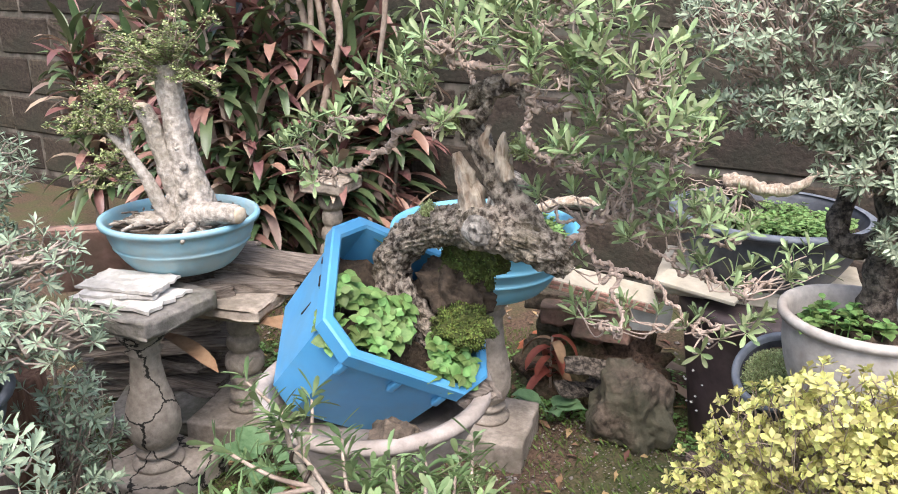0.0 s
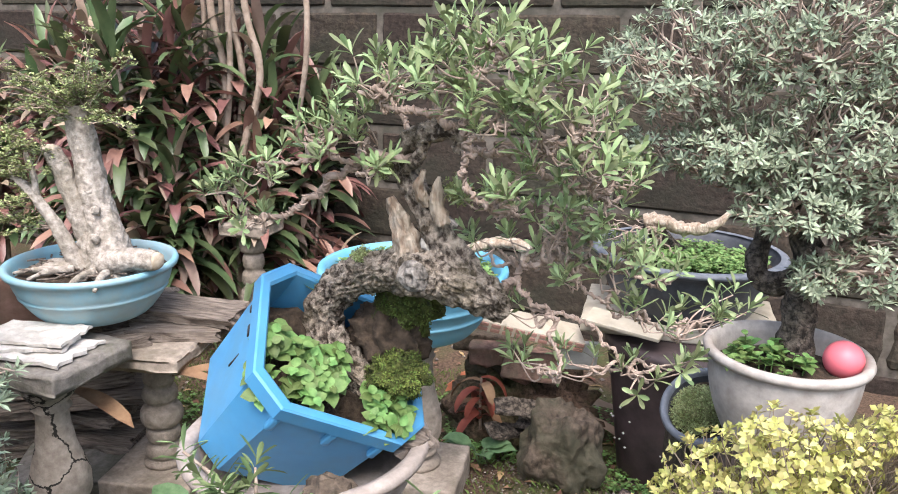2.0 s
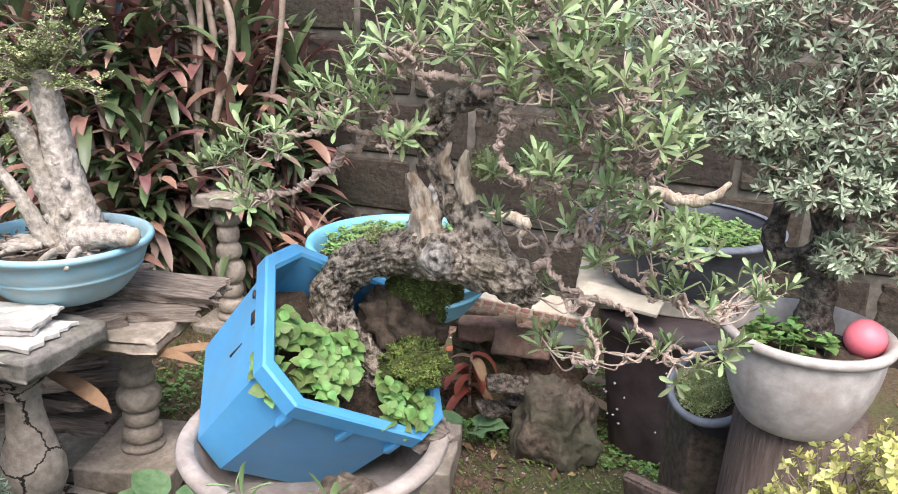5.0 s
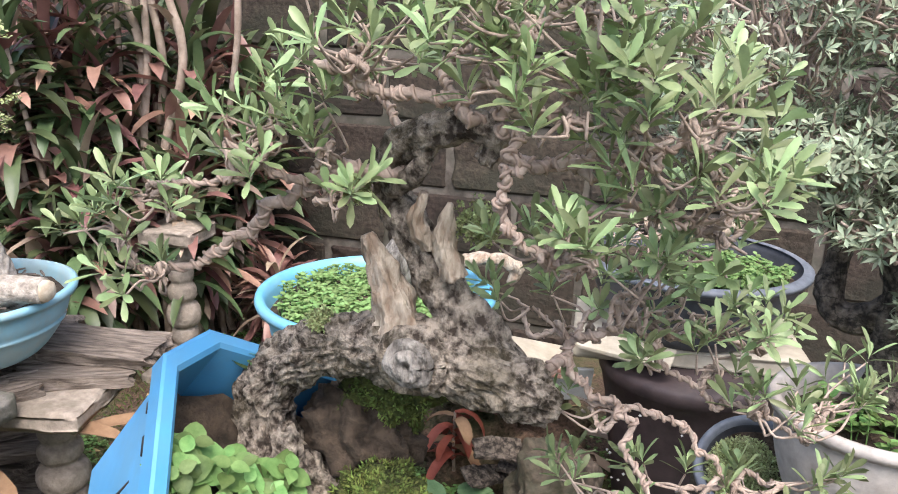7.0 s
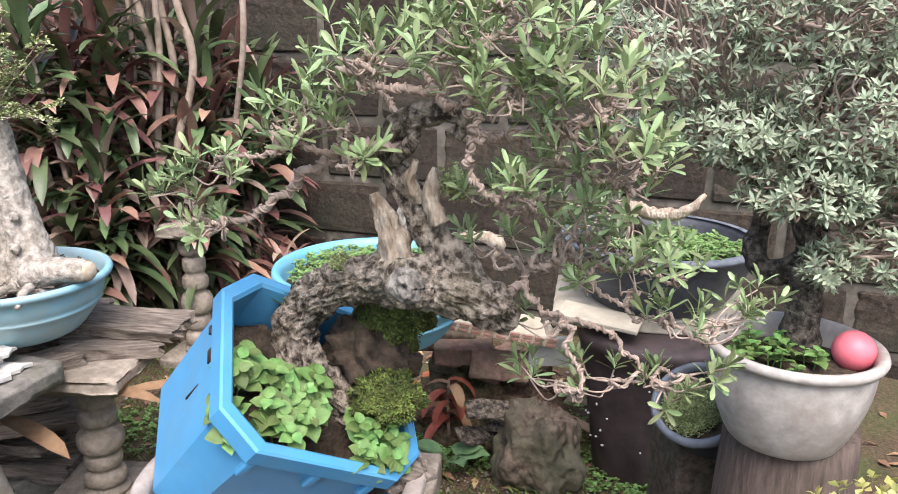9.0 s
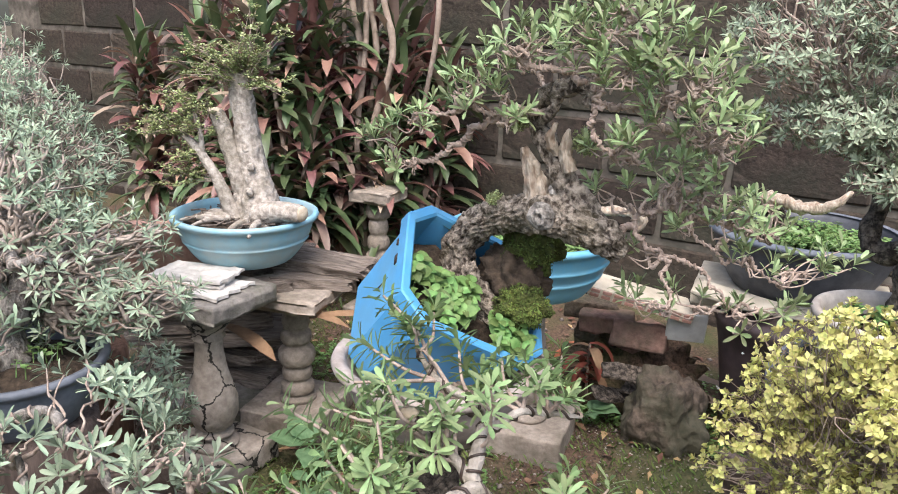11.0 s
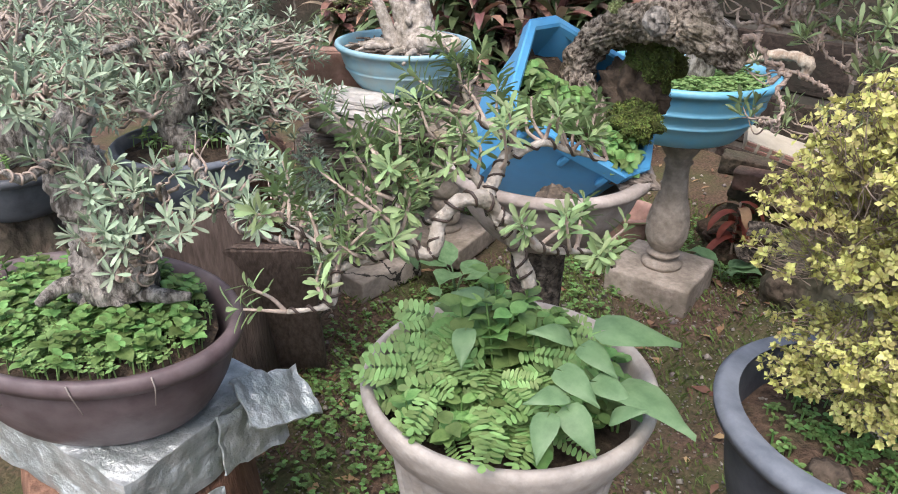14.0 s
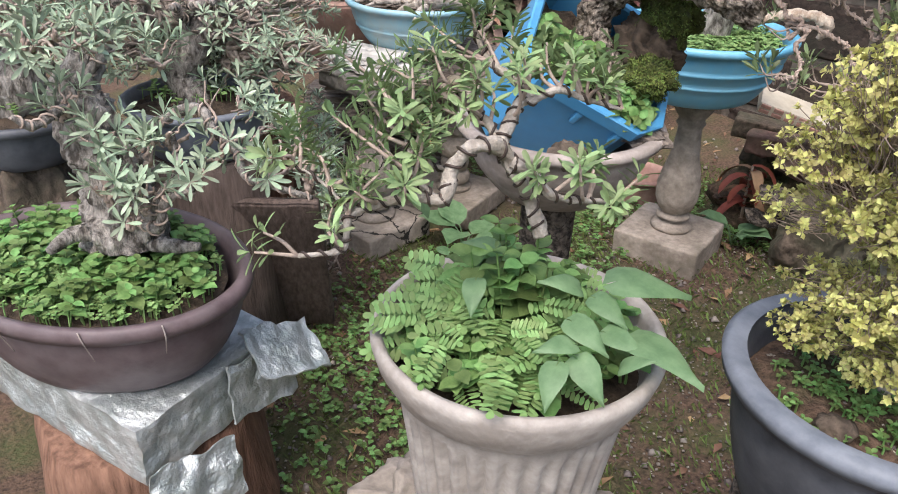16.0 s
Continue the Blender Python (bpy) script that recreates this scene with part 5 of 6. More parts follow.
FB = [([(1.332, 1.375, 0.984), (1.318, 1.371, 1.016), (1.319, 1.348, 1.049), (1.314, 1.33, 1.076), (1.304, 1.307, 1.078), (1.292, 1.297, 1.058), (1.296, 1.286, 1.035), (1.285, 1.273, 1.036), (1.273, 1.258, 1.035), (1.262, 1.242, 1.031), (1.252, 1.221, 1.024), (1.256, 1.214, 1.011), (1.259, 1.207, 0.999), (1.251, 1.19, 0.996), (1.241, 1.174, 0.996)], [0.013, 0.0125, 0.012, 0.0125, 0.0125, 0.012, 0.011, 0.0095, 0.009, 0.0085, 0.007, 0.0068, 0.006, 0.0045, 0.003]),
      ([(1.318, 1.348, 1.05), (1.298, 1.348, 1.069), (1.295, 1.36, 1.082), (1.289, 1.376, 1.095), (1.288, 1.392, 1.103), (1.271, 1.395, 1.11), (1.235, 1.394, 1.12), (1.213, 1.395, 1.142)], [0.0125, 0.0125, 0.011, 0.0105, 0.009, 0.0085, 0.007, 0.004]),
      ([(1.295, 1.383, 1.099), (1.312, 1.402, 1.111), (1.322, 1.432, 1.099), (1.343, 1.456, 1.091)], [0.0075, 0.0065, 0.005, 0.0025]),
      ([(1.322, 1.337, 1.064), (1.337, 1.351, 1.052), (1.352, 1.356, 1.039), (1.36, 1.383, 1.029), (1.367, 1.411, 1.021), (1.379, 1.435, 1.004)], [0.011, 0.009, 0.0075, 0.006, 0.0045, 0.0025]),
      ([(1.308, 1.344, 1.059), (1.283, 1.349, 1.082), (1.261, 1.347, 1.092), (1.238, 1.348, 1.111)], [0.009, 0.0085, 0.0075, 0.0075]),
      ([(1.289, 1.279, 1.037), (1.273, 1.272, 1.052), (1.262, 1.274, 1.075), (1.253, 1.276, 1.094)], [0.006, 0.005, 0.004, 0.0022]),
      ([(1.251, 1.22, 1.024), (1.237, 1.214, 1.041), (1.221, 1.203, 1.055), (1.209, 1.189, 1.063)], [0.0035, 0.0028, 0.002, 0.0014]),
      ([(1.28, 1.31, 1.049), (1.265, 1.297, 1.053), (1.252, 1.288, 1.062), (1.243, 1.289, 1.08)], [0.0055, 0.0045, 0.003, 0.002])]
for pts, rr in FB:
    g = Geo()
    rr = [k * 0.5 for k in rr]
    tube(g, pts, rr, 26, 12, 0.36, 75, flake=0.14)
    part("branch", g, "bark_pale", front)
    wg = Geo()
    coil(wg, pts, rr, 0.016, 0.0014)
    part("wire", wg, "wire", front, "dark brown wire wound round the branch")
part("cut_end", lump((1.238, 1.348, 1.111), (0.008, 0.008, 0.005), 0.15, 2, 3), "cut", front, "pink sawn cut end")
r9 = random.Random(9)
g, tw = Geo(), Geo()
tips = [((1.213, 1.395, 1.142), (1.207, 1.396, 1.162), 9), ((1.235, 1.394, 1.12), (1.18, 1.363, 1.151), 9), ((1.235, 1.394, 1.12), (1.174, 1.397, 1.183), 8), ((1.271, 1.395, 1.11), (1.262, 1.419, 1.122), 6), ((1.271, 1.395, 1.11), (1.243, 1.413, 1.151), 7), ((1.235, 1.394, 1.12), (1.197, 1.328, 1.134), 7), ((1.312, 1.402, 1.111), (1.3, 1.429, 1.134), 7), ((1.322, 1.432, 1.099), (1.313, 1.448, 1.123), 6), ((1.343, 1.456, 1.091), (1.328, 1.455, 1.114), 4), ((1.238, 1.348, 1.111), (1.216, 1.332, 1.127), 7), ((1.238, 1.348, 1.111), (1.202, 1.297, 1.125), 7), ((1.283, 1.349, 1.082), (1.254, 1.312, 1.099), 5), ((1.253, 1.276, 1.094), (1.218, 1.279, 1.117), 7), ((1.253, 1.276, 1.094), (1.193, 1.256, 1.141), 7), ((1.262, 1.274, 1.075), (1.228, 1.258, 1.089), 6), ((1.243, 1.289, 1.08), (1.223, 1.293, 1.1), 6), ((1.273, 1.272, 1.052), (1.21, 1.236, 1.094), 6), ((1.289, 1.279, 1.037), (1.245, 1.256, 1.079), 5), ((1.209, 1.189, 1.063), (1.2, 1.177, 1.068), 2), ((1.237, 1.214, 1.041), (1.222, 1.214, 1.068), 4), ((1.241, 1.174, 0.996), (1.227, 1.153, 1.019), 2), ((1.241, 1.174, 0.996), (1.23, 1.142, 1.006), 2), ((1.259, 1.207, 0.999), (1.242, 1.21, 1.029), 3), ((1.379, 1.435, 1.004), (1.375, 1.45, 1.035), 3), ((1.352, 1.356, 1.039), (1.353, 1.408, 1.057), 4), ((1.312, 1.402, 1.111), (1.281, 1.412, 1.133), 6), ((1.262, 1.242, 1.031), (1.255, 1.224, 1.045), 4), ((1.261, 1.347, 1.092), (1.222, 1.314, 1.111), 6)]
for pts, rr in FB:
    line = spline(pts, 8)
    for _ in range(6):
        a = line[r9.randrange(len(line) // 3, len(line))]
        tips.append((a, a + Vector((r9.uniform(-0.03, 0.025), r9.uniform(-0.025, 0.03), r9.uniform(0.012, 0.05))), r9.randint(2, 5)))
for a, b, whorls in tips:
    a, b = Vector(a), Vector(b)
    tube(tw, [a, a.lerp(b, 0.5) + in_ball(r9) * 0.01, b], [0.0021, 0.0016, 0.001], 6, 4, cap=False)
    ax = (b - a).normalized()
    for k in range(whorls):
        rosette(g, a.lerp(b, 0.3 + 0.7 * (k + 1) / whorls), ax, 5, 0.021, 0.0048, r9, True, (35, 85))
tagged(part("twig_mass", tw, "twig", front), "fine brown twigs", kind="stuff")
tagged(part("foliage", g, "leaf_soft", front, "pale green narrow leaves on upright shoots"), kind="stuff")


def oval(g, p, d, u, length, width):
    s = d.cross(u).normalized() * width * 0.5
    vs = [p, p + d * length * 0.25 + s * 0.8, p + d * length * 0.7 + s, p + d * length * 0.97 + s * 0.45, p + d * length * 0.97 - s * 0.45, p + d * length * 0.7 - s, p + d * length * 0.25 - s * 0.8]
    g.add(vs, [(0, 1, 6), (1, 2, 5, 6), (2, 3, 4, 5)])


def frond(g, p, d, up, length, r, pairs=6):
    """A short feathery leaf with blunt oval leaflets in pairs."""
    d = d.normalized()
    s = d.cross(up).normalized()
    u = s.cross(d)
    for k in range(pairs):
        t = 0.2 + 0.8 * (k + 1) / pairs
        q = p + d * length * t - u * length * 0.14 * t * t
        dd = (d - u * 0.28 * t).normalized()
        sz = length * r.uniform(0.25, 0.3) * (1 - 0.5 * abs(t - 0.6))
        for sg in (1, -1):
            oval(g, q, (s * sg + dd * 0.35 + u * r.uniform(-0.15, 0.25)).normalized(), u, sz, length * 0.8 / pairs * 0.95)
    oval(g, p + d * length - u * length * 0.14, (d - u * 0.28).normalized(), u, length * 0.2, length * 0.13)


g = Geo()
for _ in range(125):
    a, rad = r9.uniform(0, 6.28), 0.1 * math.sqrt(r9.random())
    q = Vector((1.29 + rad * math.cos(a), 1.385 + rad * math.sin(a), 0.852 + r9.uniform(-0.015, 0.03) + 0.035 * (1 - rad / 0.1)))
    if (q - Vector((1.37, 1.44, q.z))).length < 0.06:
        continue
    az = a + r9.uniform(-2.2, 2.2)
    frond(g, q, Vector((math.cos(az), math.sin(az), r9.uniform(-0.1, 0.25))), Vector((r9.uniform(0.0, 0.6), r9.uniform(-0.75, -0.1), 1)), r9.uniform(0.042, 0.062), r9, r9.choice((7, 8, 8, 9)))
TALL = [((1.27 + 0.05 * v.x, 1.42 + 0.05 * v.y, 0.845), (0, 0, 1)) for v in (in_ball(r9) for _ in range(26))]
herb(front, TALL, 0.034, "mint", r9, 3, 0.085, "taller green weeds round the trunk", "tall_weed")
tagged(part("weed_fronds", g, "fern", front, "bright green feathery weed fronds"), kind="stuff")
herb(front, [((1.297 + 0.12 * v.x, 1.395 + 0.12 * v.y, 0.835), (0, 0, 1)) for v in (in_ball(r9) for _ in range(150))], 0.024, "mint", r9, 2, 0.03, "green undergrowth in the pot", "weed_mat")


def arrow_leaf(g, p, d, up, size, r):
    """A heart-shaped leaf with two basal lobes, a folded middle and a wavy edge."""
    d = d.normalized()
    s = d.cross(up).normalized()
    u = s.cross(d)
    pts = [(0.0, 0.02), (0.05, 0.26), (0.14, 0.33), (0.28, 0.33), (0.45, 0.27), (0.62, 0.19), (0.78, 0.11), (0.9, 0.05), (1.0, 0.003)]
    vs, fs = [], []
    for t, wd in pts:
        for e in (-1, -0.55, 0, 0.55, 1):
            back = 0.2 * abs(e) ** 1.5 * max(0.0, 1 - t * 3.5)
            c = p + d * size * (t - back) - u * size * 0.25 * t * t
            vs.append(c + s * wd * size * e + u * size * (0.12 * abs(e) * wd * 2 - 0.09 * e * e + r.uniform(-0.008, 0.008) * abs(e)))
    for i in range(len(pts) - 1):
        for j in range(4):
            a = i * 5 + j
            fs.append((a, a + 1, a + 6, a + 5))
    g.add(vs, fs)


for k, (p, d, s) in enumerate((((1.381, 1.436, 0.936), (0.062, 0.063, 0.005), 0.1),
                               ((1.42, 1.419, 0.899), (0.085, 0.005, 0.006), 0.1),
                               ((1.364, 1.397, 0.937), (-0.014, -0.027, 0.016), 0.055),
                               ((1.376, 1.411, 0.924), (0.024, -0.001, -0.003), 0.055),
                               ((1.383, 1.369, 0.92), (0.026, 0, -0.004), 0.06),
                               ((1.402, 1.398, 0.905), (0.028, 0.004, 0.001), 0.055),
                               ((1.399, 1.33, 0.898), (0.008, -0.019, -0.01), 0.055),
                               ((1.407, 1.352, 0.898), (0.033, -0.007, -0.014), 0.06),
                               ((1.279, 1.346, 0.922), (0.019, -0.025, -0.012), 0.05),
                               ((1.43, 1.386, 0.888), (0.011, 0.003, 0.012), 0.045),
                               ((1.27, 1.386, 0.943), (-0.013, -0.02, 0.011), 0.05),
                               ((1.206, 1.342, 0.97), (0.001, -0.001, 0.02), 0.045),
                               ((1.396, 1.354, 0.91), (-0.01, -0.019, 0.003), 0.05))):
    g = Geo()
    arrow_leaf(g, Vector(p), Vector(d), Vector((r9.uniform(-0.2, 0.2), r9.uniform(-0.5, 0.1), 1)), s * 0.72, r9)
    part("broad_leaf", g, "vine_leaf", front, "broad heart-shaped green leaf")
solid("white_stone", lump((1.28, 1.395, 0.49), (0.165, 0.165, 0.125), 0.3, 3.2, 5, seed=9), "concrete", "pale rough stone under a fluted pot", "stone")
solid("tree_stump", lathe([(0, 0.0), (0.16, 0), (0.14, 0.1), (0.13, 0.33), (0, 0.34)], 28, Matrix.Translation((1.29, 1.4, 0.08)), wobble=0.1), "bark_dark", "dark low stump under a pale stone", "stump")

# ---- front: purple-brown pot on a foil-wrapped block ----
purple = thing("grey_bonsai", (0.655, 1.21, 0.565), "silver-leaved bonsai in a purple-brown pot", "bonsai", "bonsai trees")
PM = pose(0.6, 1.195, 0.546, 0, 0, 25)
part("pot", lathe(pot_shell(0.18, 0.155, 0.138, 0.009, 0.012, 0.012, (), 0.026), 64, PM, 1.36, 1.0), "pot_purple", purple, "purple-brown oval pot with thick rim")
for k, a in enumerate((-40, 40, 140, 220)):
    q = PM @ Vector((0.16 * math.cos(radians(a)), 0.115 * math.sin(radians(a)), -0.004))
    part("foot", box(0.06, 0.02, 0.02, pose(q.x, q.y, q.z, 0, 0, a + 90), 0.004), "pot_purple", purple)
rk = random.Random(151)
for a in (-118, -88, -60, -33):
    g = Geo()
    ca, sa = math.cos(radians(a)), math.sin(radians(a))
    w = rk.uniform(-0.012, 0.012)
    tube(g, [PM @ Vector((1.36 * (k * ca - w * t * sa), k * sa + w * t * ca, z)) for k, z, t in ((0.191, 0.155, 0.0), (0.1935, 0.142, 0.3), (0.1915, 0.13, 0.5), (0.182, 0.1, 0.9))], [0.0012, 0.0008], 5, 3)
    part("chalk_streak", g, "pot_grey", purple, "pale crack across the rim")
part("soil", disc((0, 0, 0), 0.158, 0.02, 1.36, 1.0, m=PM @ Matrix.Translation((0, 0, 0.128))), "pot_soil", purple)
g = Geo()
tube(g, [(0.618, 1.241, 0.71), (0.605, 1.249, 0.763), (0.591, 1.248, 0.816), (0.58, 1.239, 0.862), (0.573, 1.229, 0.903), (0.548, 1.23, 0.945), (0.534, 1.26, 0.988)], [0.062, 0.052, 0.048, 0.046, 0.04, 0.032, 0.02], 72, 20, 0.2, 20, ridge=0.1, flake=0.26)
tube(g, [(0.617, 1.225, 0.746), (0.61, 1.169, 0.752), (0.627, 1.126, 0.745)], [0.02, 0.013, 0.006], 14, 8, 0.25, 30, flake=0.1)
tube(g, [(0.641, 1.25, 0.737), (0.693, 1.28, 0.729), (0.727, 1.31, 0.733)], [0.018, 0.012, 0.006], 14, 8, 0.25, 30, flake=0.1)
part("trunk", g, "bark_grey", purple, "furrowed grey trunk and roots")
PB = [[(0.603, 1.289, 0.876), (0.63, 1.336, 0.91), (0.68, 1.36, 0.928), (0.714, 1.362, 0.902), (0.752, 1.374, 0.882), (0.787, 1.368, 0.853), (0.832, 1.396, 0.844), (0.875, 1.421, 0.838)],
      [(0.628, 1.25, 0.81), (0.697, 1.252, 0.789), (0.709, 1.27, 0.825), (0.734, 1.29, 0.864), (0.706, 1.302, 0.913)],
      [(0.592, 1.235, 0.885), (0.597, 1.203, 0.938), (0.628, 1.147, 0.934), (0.637, 1.121, 0.954)],
      [(0.557, 1.248, 0.97), (0.568, 1.284, 1.009), (0.558, 1.277, 1.041)],
      [(0.651, 1.244, 0.782), (0.725, 1.251, 0.781), (0.749, 1.261, 0.834), (0.777, 1.293, 0.852)]]
for pts in PB:
    g = Geo()
    tube(g, pts, [0.009, 0.007, 0.004], 8, 6, 0.25, 50)
    part("branch", g, "bark_grey", purple)
    wg = Geo()
    coil(wg, pts, [0.009, 0.007, 0.004], 0.018, 0.0018)
    part("wire", wg, "twig", purple, "old wire wound round the branch")
crown(purple, [((0.748, 1.348, 0.889), (0.03, 0.03, 0.024), 4, (0.73, 1.353, 0.855)),
               ((0.706, 1.302, 0.913), (0.035, 0.035, 0.028), 5, (0.687, 1.306, 0.88)),
               ((0.726, 1.239, 0.84), (0.035, 0.035, 0.028), 5, (0.709, 1.241, 0.806)),
               ((0.656, 1.225, 0.916), (0.035, 0.035, 0.028), 5, (0.635, 1.227, 0.883)),
               ((0.699, 1.204, 0.849), (0.03, 0.03, 0.024), 4, (0.681, 1.205, 0.815)),
               ((0.768, 1.291, 0.867), (0.03, 0.03, 0.024), 3, (0.751, 1.295, 0.833)),
               ((0.814, 1.391, 0.873), (0.025, 0.025, 0.02), 3, (0.797, 1.398, 0.839)),
               ((0.861, 1.427, 0.871), (0.025, 0.025, 0.02), 3, (0.846, 1.435, 0.836)),
               ((0.572, 1.277, 1.027), (0.04, 0.04, 0.032), 5, (0.549, 1.281, 0.996)),
               ((0.612, 1.193, 0.952), (0.03, 0.03, 0.024), 4, (0.59, 1.194, 0.92)),
               ((0.71, 1.264, 0.898), (0.03, 0.03, 0.024), 4, (0.691, 1.267, 0.864)),
               ((0.589, 1.214, 1.055), (0.045, 0.045, 0.036), 5, (0.565, 1.217, 1.026)),
               ((0.581, 1.171, 1.043), (0.045, 0.045, 0.036), 5, (0.556, 1.172, 1.015)),
               ((0.551, 1.366, 0.984), (0.04, 0.04, 0.032), 5, (0.529, 1.37, 0.951)),
               ((0.737, 1.216, 0.825), (0.02, 0.02, 0.016), 2, (0.72, 1.217, 0.791))],
      "leaf_sage", 0.033, 0.0067, 92, random.Random(41), 9, True, 0.0022, label="silvery green narrow leaves", up=0.6, limbs=3, open_=(20, 75))
crown(purple, [((0.72, 1.48, 0.84), (0.06, 0.05, 0.03), 3, (0.78, 1.4, 0.84)),
               ((0.6, 1.45, 0.9), (0.08, 0.06, 0.04), 3, (0.7, 1.36, 0.88)), ((0.55, 1.55, 0.82), (0.1, 0.07, 0.04), 3, (0.66, 1.4, 0.86))],
      "leaf_sage", 0.03, 0.0066, 30, random.Random(43), 8, True, 0.0018, label="silvery green tufts on trailing twigs", up=0.6, limbs=2, open_=(20, 75))
r10 = random.Random(10)
herb(purple, [(PM @ Vector((0.21 * v.x, 0.15 * v.y, 0.14)), (0, 0, 1)) for v in (in_ball(r10) for _ in range(150))], 0.025, "mint", r10, 3, 0.036, "green weeds in the pot")
herb(purple, [(PM @ Vector((0.215 * v.x, 0.158 * v.y, 0.138)), (0, 0, 1)) for v in (in_ball(r10) for _ in range(1100))], 0.011, "fern", r10, 3, 0.018, "tiny bright green weeds", "weed_mat")
foil_b = thing("foil_block", (0.64, 1.2, 0.43), "block wrapped in crumpled silver foil on a stump", "block")
bm = box(0.62, 0.3, 0.108, pose(0.5, 1.192, 0.492, 0, 0, 15.6), 0, 2, 0.007, 33, 18, 30)
part("wrapped_block", bm, "foil", foil_b, smooth=False)
for k, m in enumerate((pose(0.79, 1.36, 0.49, 80, 10, 105), pose(0.8, 1.4, 0.54, 30, 20, 100), pose(0.86, 1.2, 0.41, 70, 10, 100))):
    part("foil_flap", box(0.15, 0.1, 0.004, m, 0, 1, 0.009, 40 + k, 14, 30), "foil", foil_b, smooth=False)
solid("tree_stump", lathe([(0, 0.0), (0.21, 0), (0.2, 0.15), (0.185, 0.35), (0.18, 0.4), (0, 0.405)], 40, Matrix.Translation((0.62, 1.22, 0.03)), wobble=0.16), "wood_red", "red-brown split stump under foil", "stump", smooth=True)

# ---- front right: yellow bush in a black pot ----
yel = thing("yellow_bush", (1.57, 1.7, 0.6), "bright yellow-leaved bush in a black plastic pot", "shrub", "bonsai trees")
part("pot", lathe(pot_shell(0.155, 0.2, 0.115, 0.012, 0.01, 0.01, (), 0.022), 56, Matrix.Translation((1.57, 1.7, 0.6))), "pot_black", yel, "black plastic pot with grey rim")
part("rim", lathe([(0.156, 0.184), (0.172, 0.186), (0.174, 0.198), (0.165, 0.206), (0.147, 0.203)], 56, Matrix.Translation((1.57, 1.7, 0.6))), "rim_black", yel)
part("soil", disc((1.57, 1.7, 0.75), 0.143, 0.02), "soil", yel)


def grit(g, q, s, r):
    """One small angular stone."""
    vs = [q + Vector((a, b, c)) * s * r.uniform(0.6, 1.1) for a, b, c in ((1, 0, 0), (-1, 0, 0), (0, 1, 0), (0, -1, 0), (0, 0, 0.8), (0, 0, -0.4))]
    g.add(vs, [(0, 2, 4), (2, 1, 4), (1, 3, 4), (3, 0, 4), (2, 0, 5), (1, 2, 5), (3, 1, 5), (0, 3, 5)])


g = Geo()
for _ in range(1300):
    v = in_ball(rk)
    grit(g, Vector((1.57 + 0.135 * v.x, 1.7 + 0.135 * v.y, 0.765 - 0.01 * (v.x * v.x + v.y * v.y))), rk.uniform(0.0015, 0.004), rk)
tagged(part("gravel", g, "pebble", yel, "fine brown gravel"), kind="stuff")
g = Geo()
tube(g, [(1.57, 1.72, 0.75), (1.56, 1.71, 0.85), (1.53, 1.7, 0.95), (1.55, 1.72, 1.05)], [0.014, 0.012, 0.01, 0.006], 10, 6, 0.2, 40)
part("trunk", g, "bark_pale", yel)
part("stone", lump((1.56, 1.605, 0.775), (0.02, 0.017, 0.014), 0.4, 2, 3), "rock", yel, "grey stone on the pot soil")
ry = random.Random(53)
herb(yel, [((1.57 + 0.12 * v.x, 1.7 + 0.12 * v.y, 0.765), (0, 0, 1)) for v in (in_ball(ry) for _ in range(240))], 0.008, "mint", ry, 2, 0.012, "tiny green weeds", "weed_mat")
YP = []
for _ in range(64):
    v = in_ball(ry)
    hgt = ry.random()
    c0 = Vector((1.6 + v.x * 0.14, 1.7 - 0.05 * hgt + v.y * 0.13, 0.82 + 0.33 * hgt - 0.16 * max(0, 0.04 + abs(v.x) ** 2) * hgt))
    YP.append((tuple(c0), (ry.uniform(0.03, 0.06), ry.uniform(0.03, 0.05), ry.uniform(0.015, 0.03)), ry.uniform(0.6, 1.4), (1.555, 1.71, min(c0.z - 0.02, 1.02))))
for c0 in ((1.46, 1.63, 1.04), (1.49, 1.62, 1.1), (1.45, 1.66, 0.97), (1.5, 1.62, 1.13), (1.54, 1.61, 1.165), (1.62, 1.61, 1.18), (1.47, 1.64, 1.07), (1.55, 1.62, 1.14), (1.64, 1.64, 1.18), (1.72, 1.68, 1.19), (1.55, 1.58, 1.02), (1.56, 1.6, 0.92), (1.7, 1.76, 1.1), (1.75, 1.8, 1.05), (1.72, 1.72, 0.98)):
    YP.append((c0, (0.05, 0.05, 0.022), 1.0, (1.54, 1.7, 0.95)))
crown(yel, YP, "leaf_yellow", 0.0075, 0.0052, 7000, random.Random(51), 6, False, 0.0006, label="small bright yellow leaves", up=0.4, shell=0.3, twig_mat="stem", limbs=2)
solid("tree_stump", lathe([(0, 0.0), (0.15, 0), (0.13, 0.2), (0.12, 0.525), (0, 0.53)], 28, Matrix.Translation((1.57, 1.7, 0.07)), wobble=0.1), "bark_dark", "dark stump under a black pot", "stump")

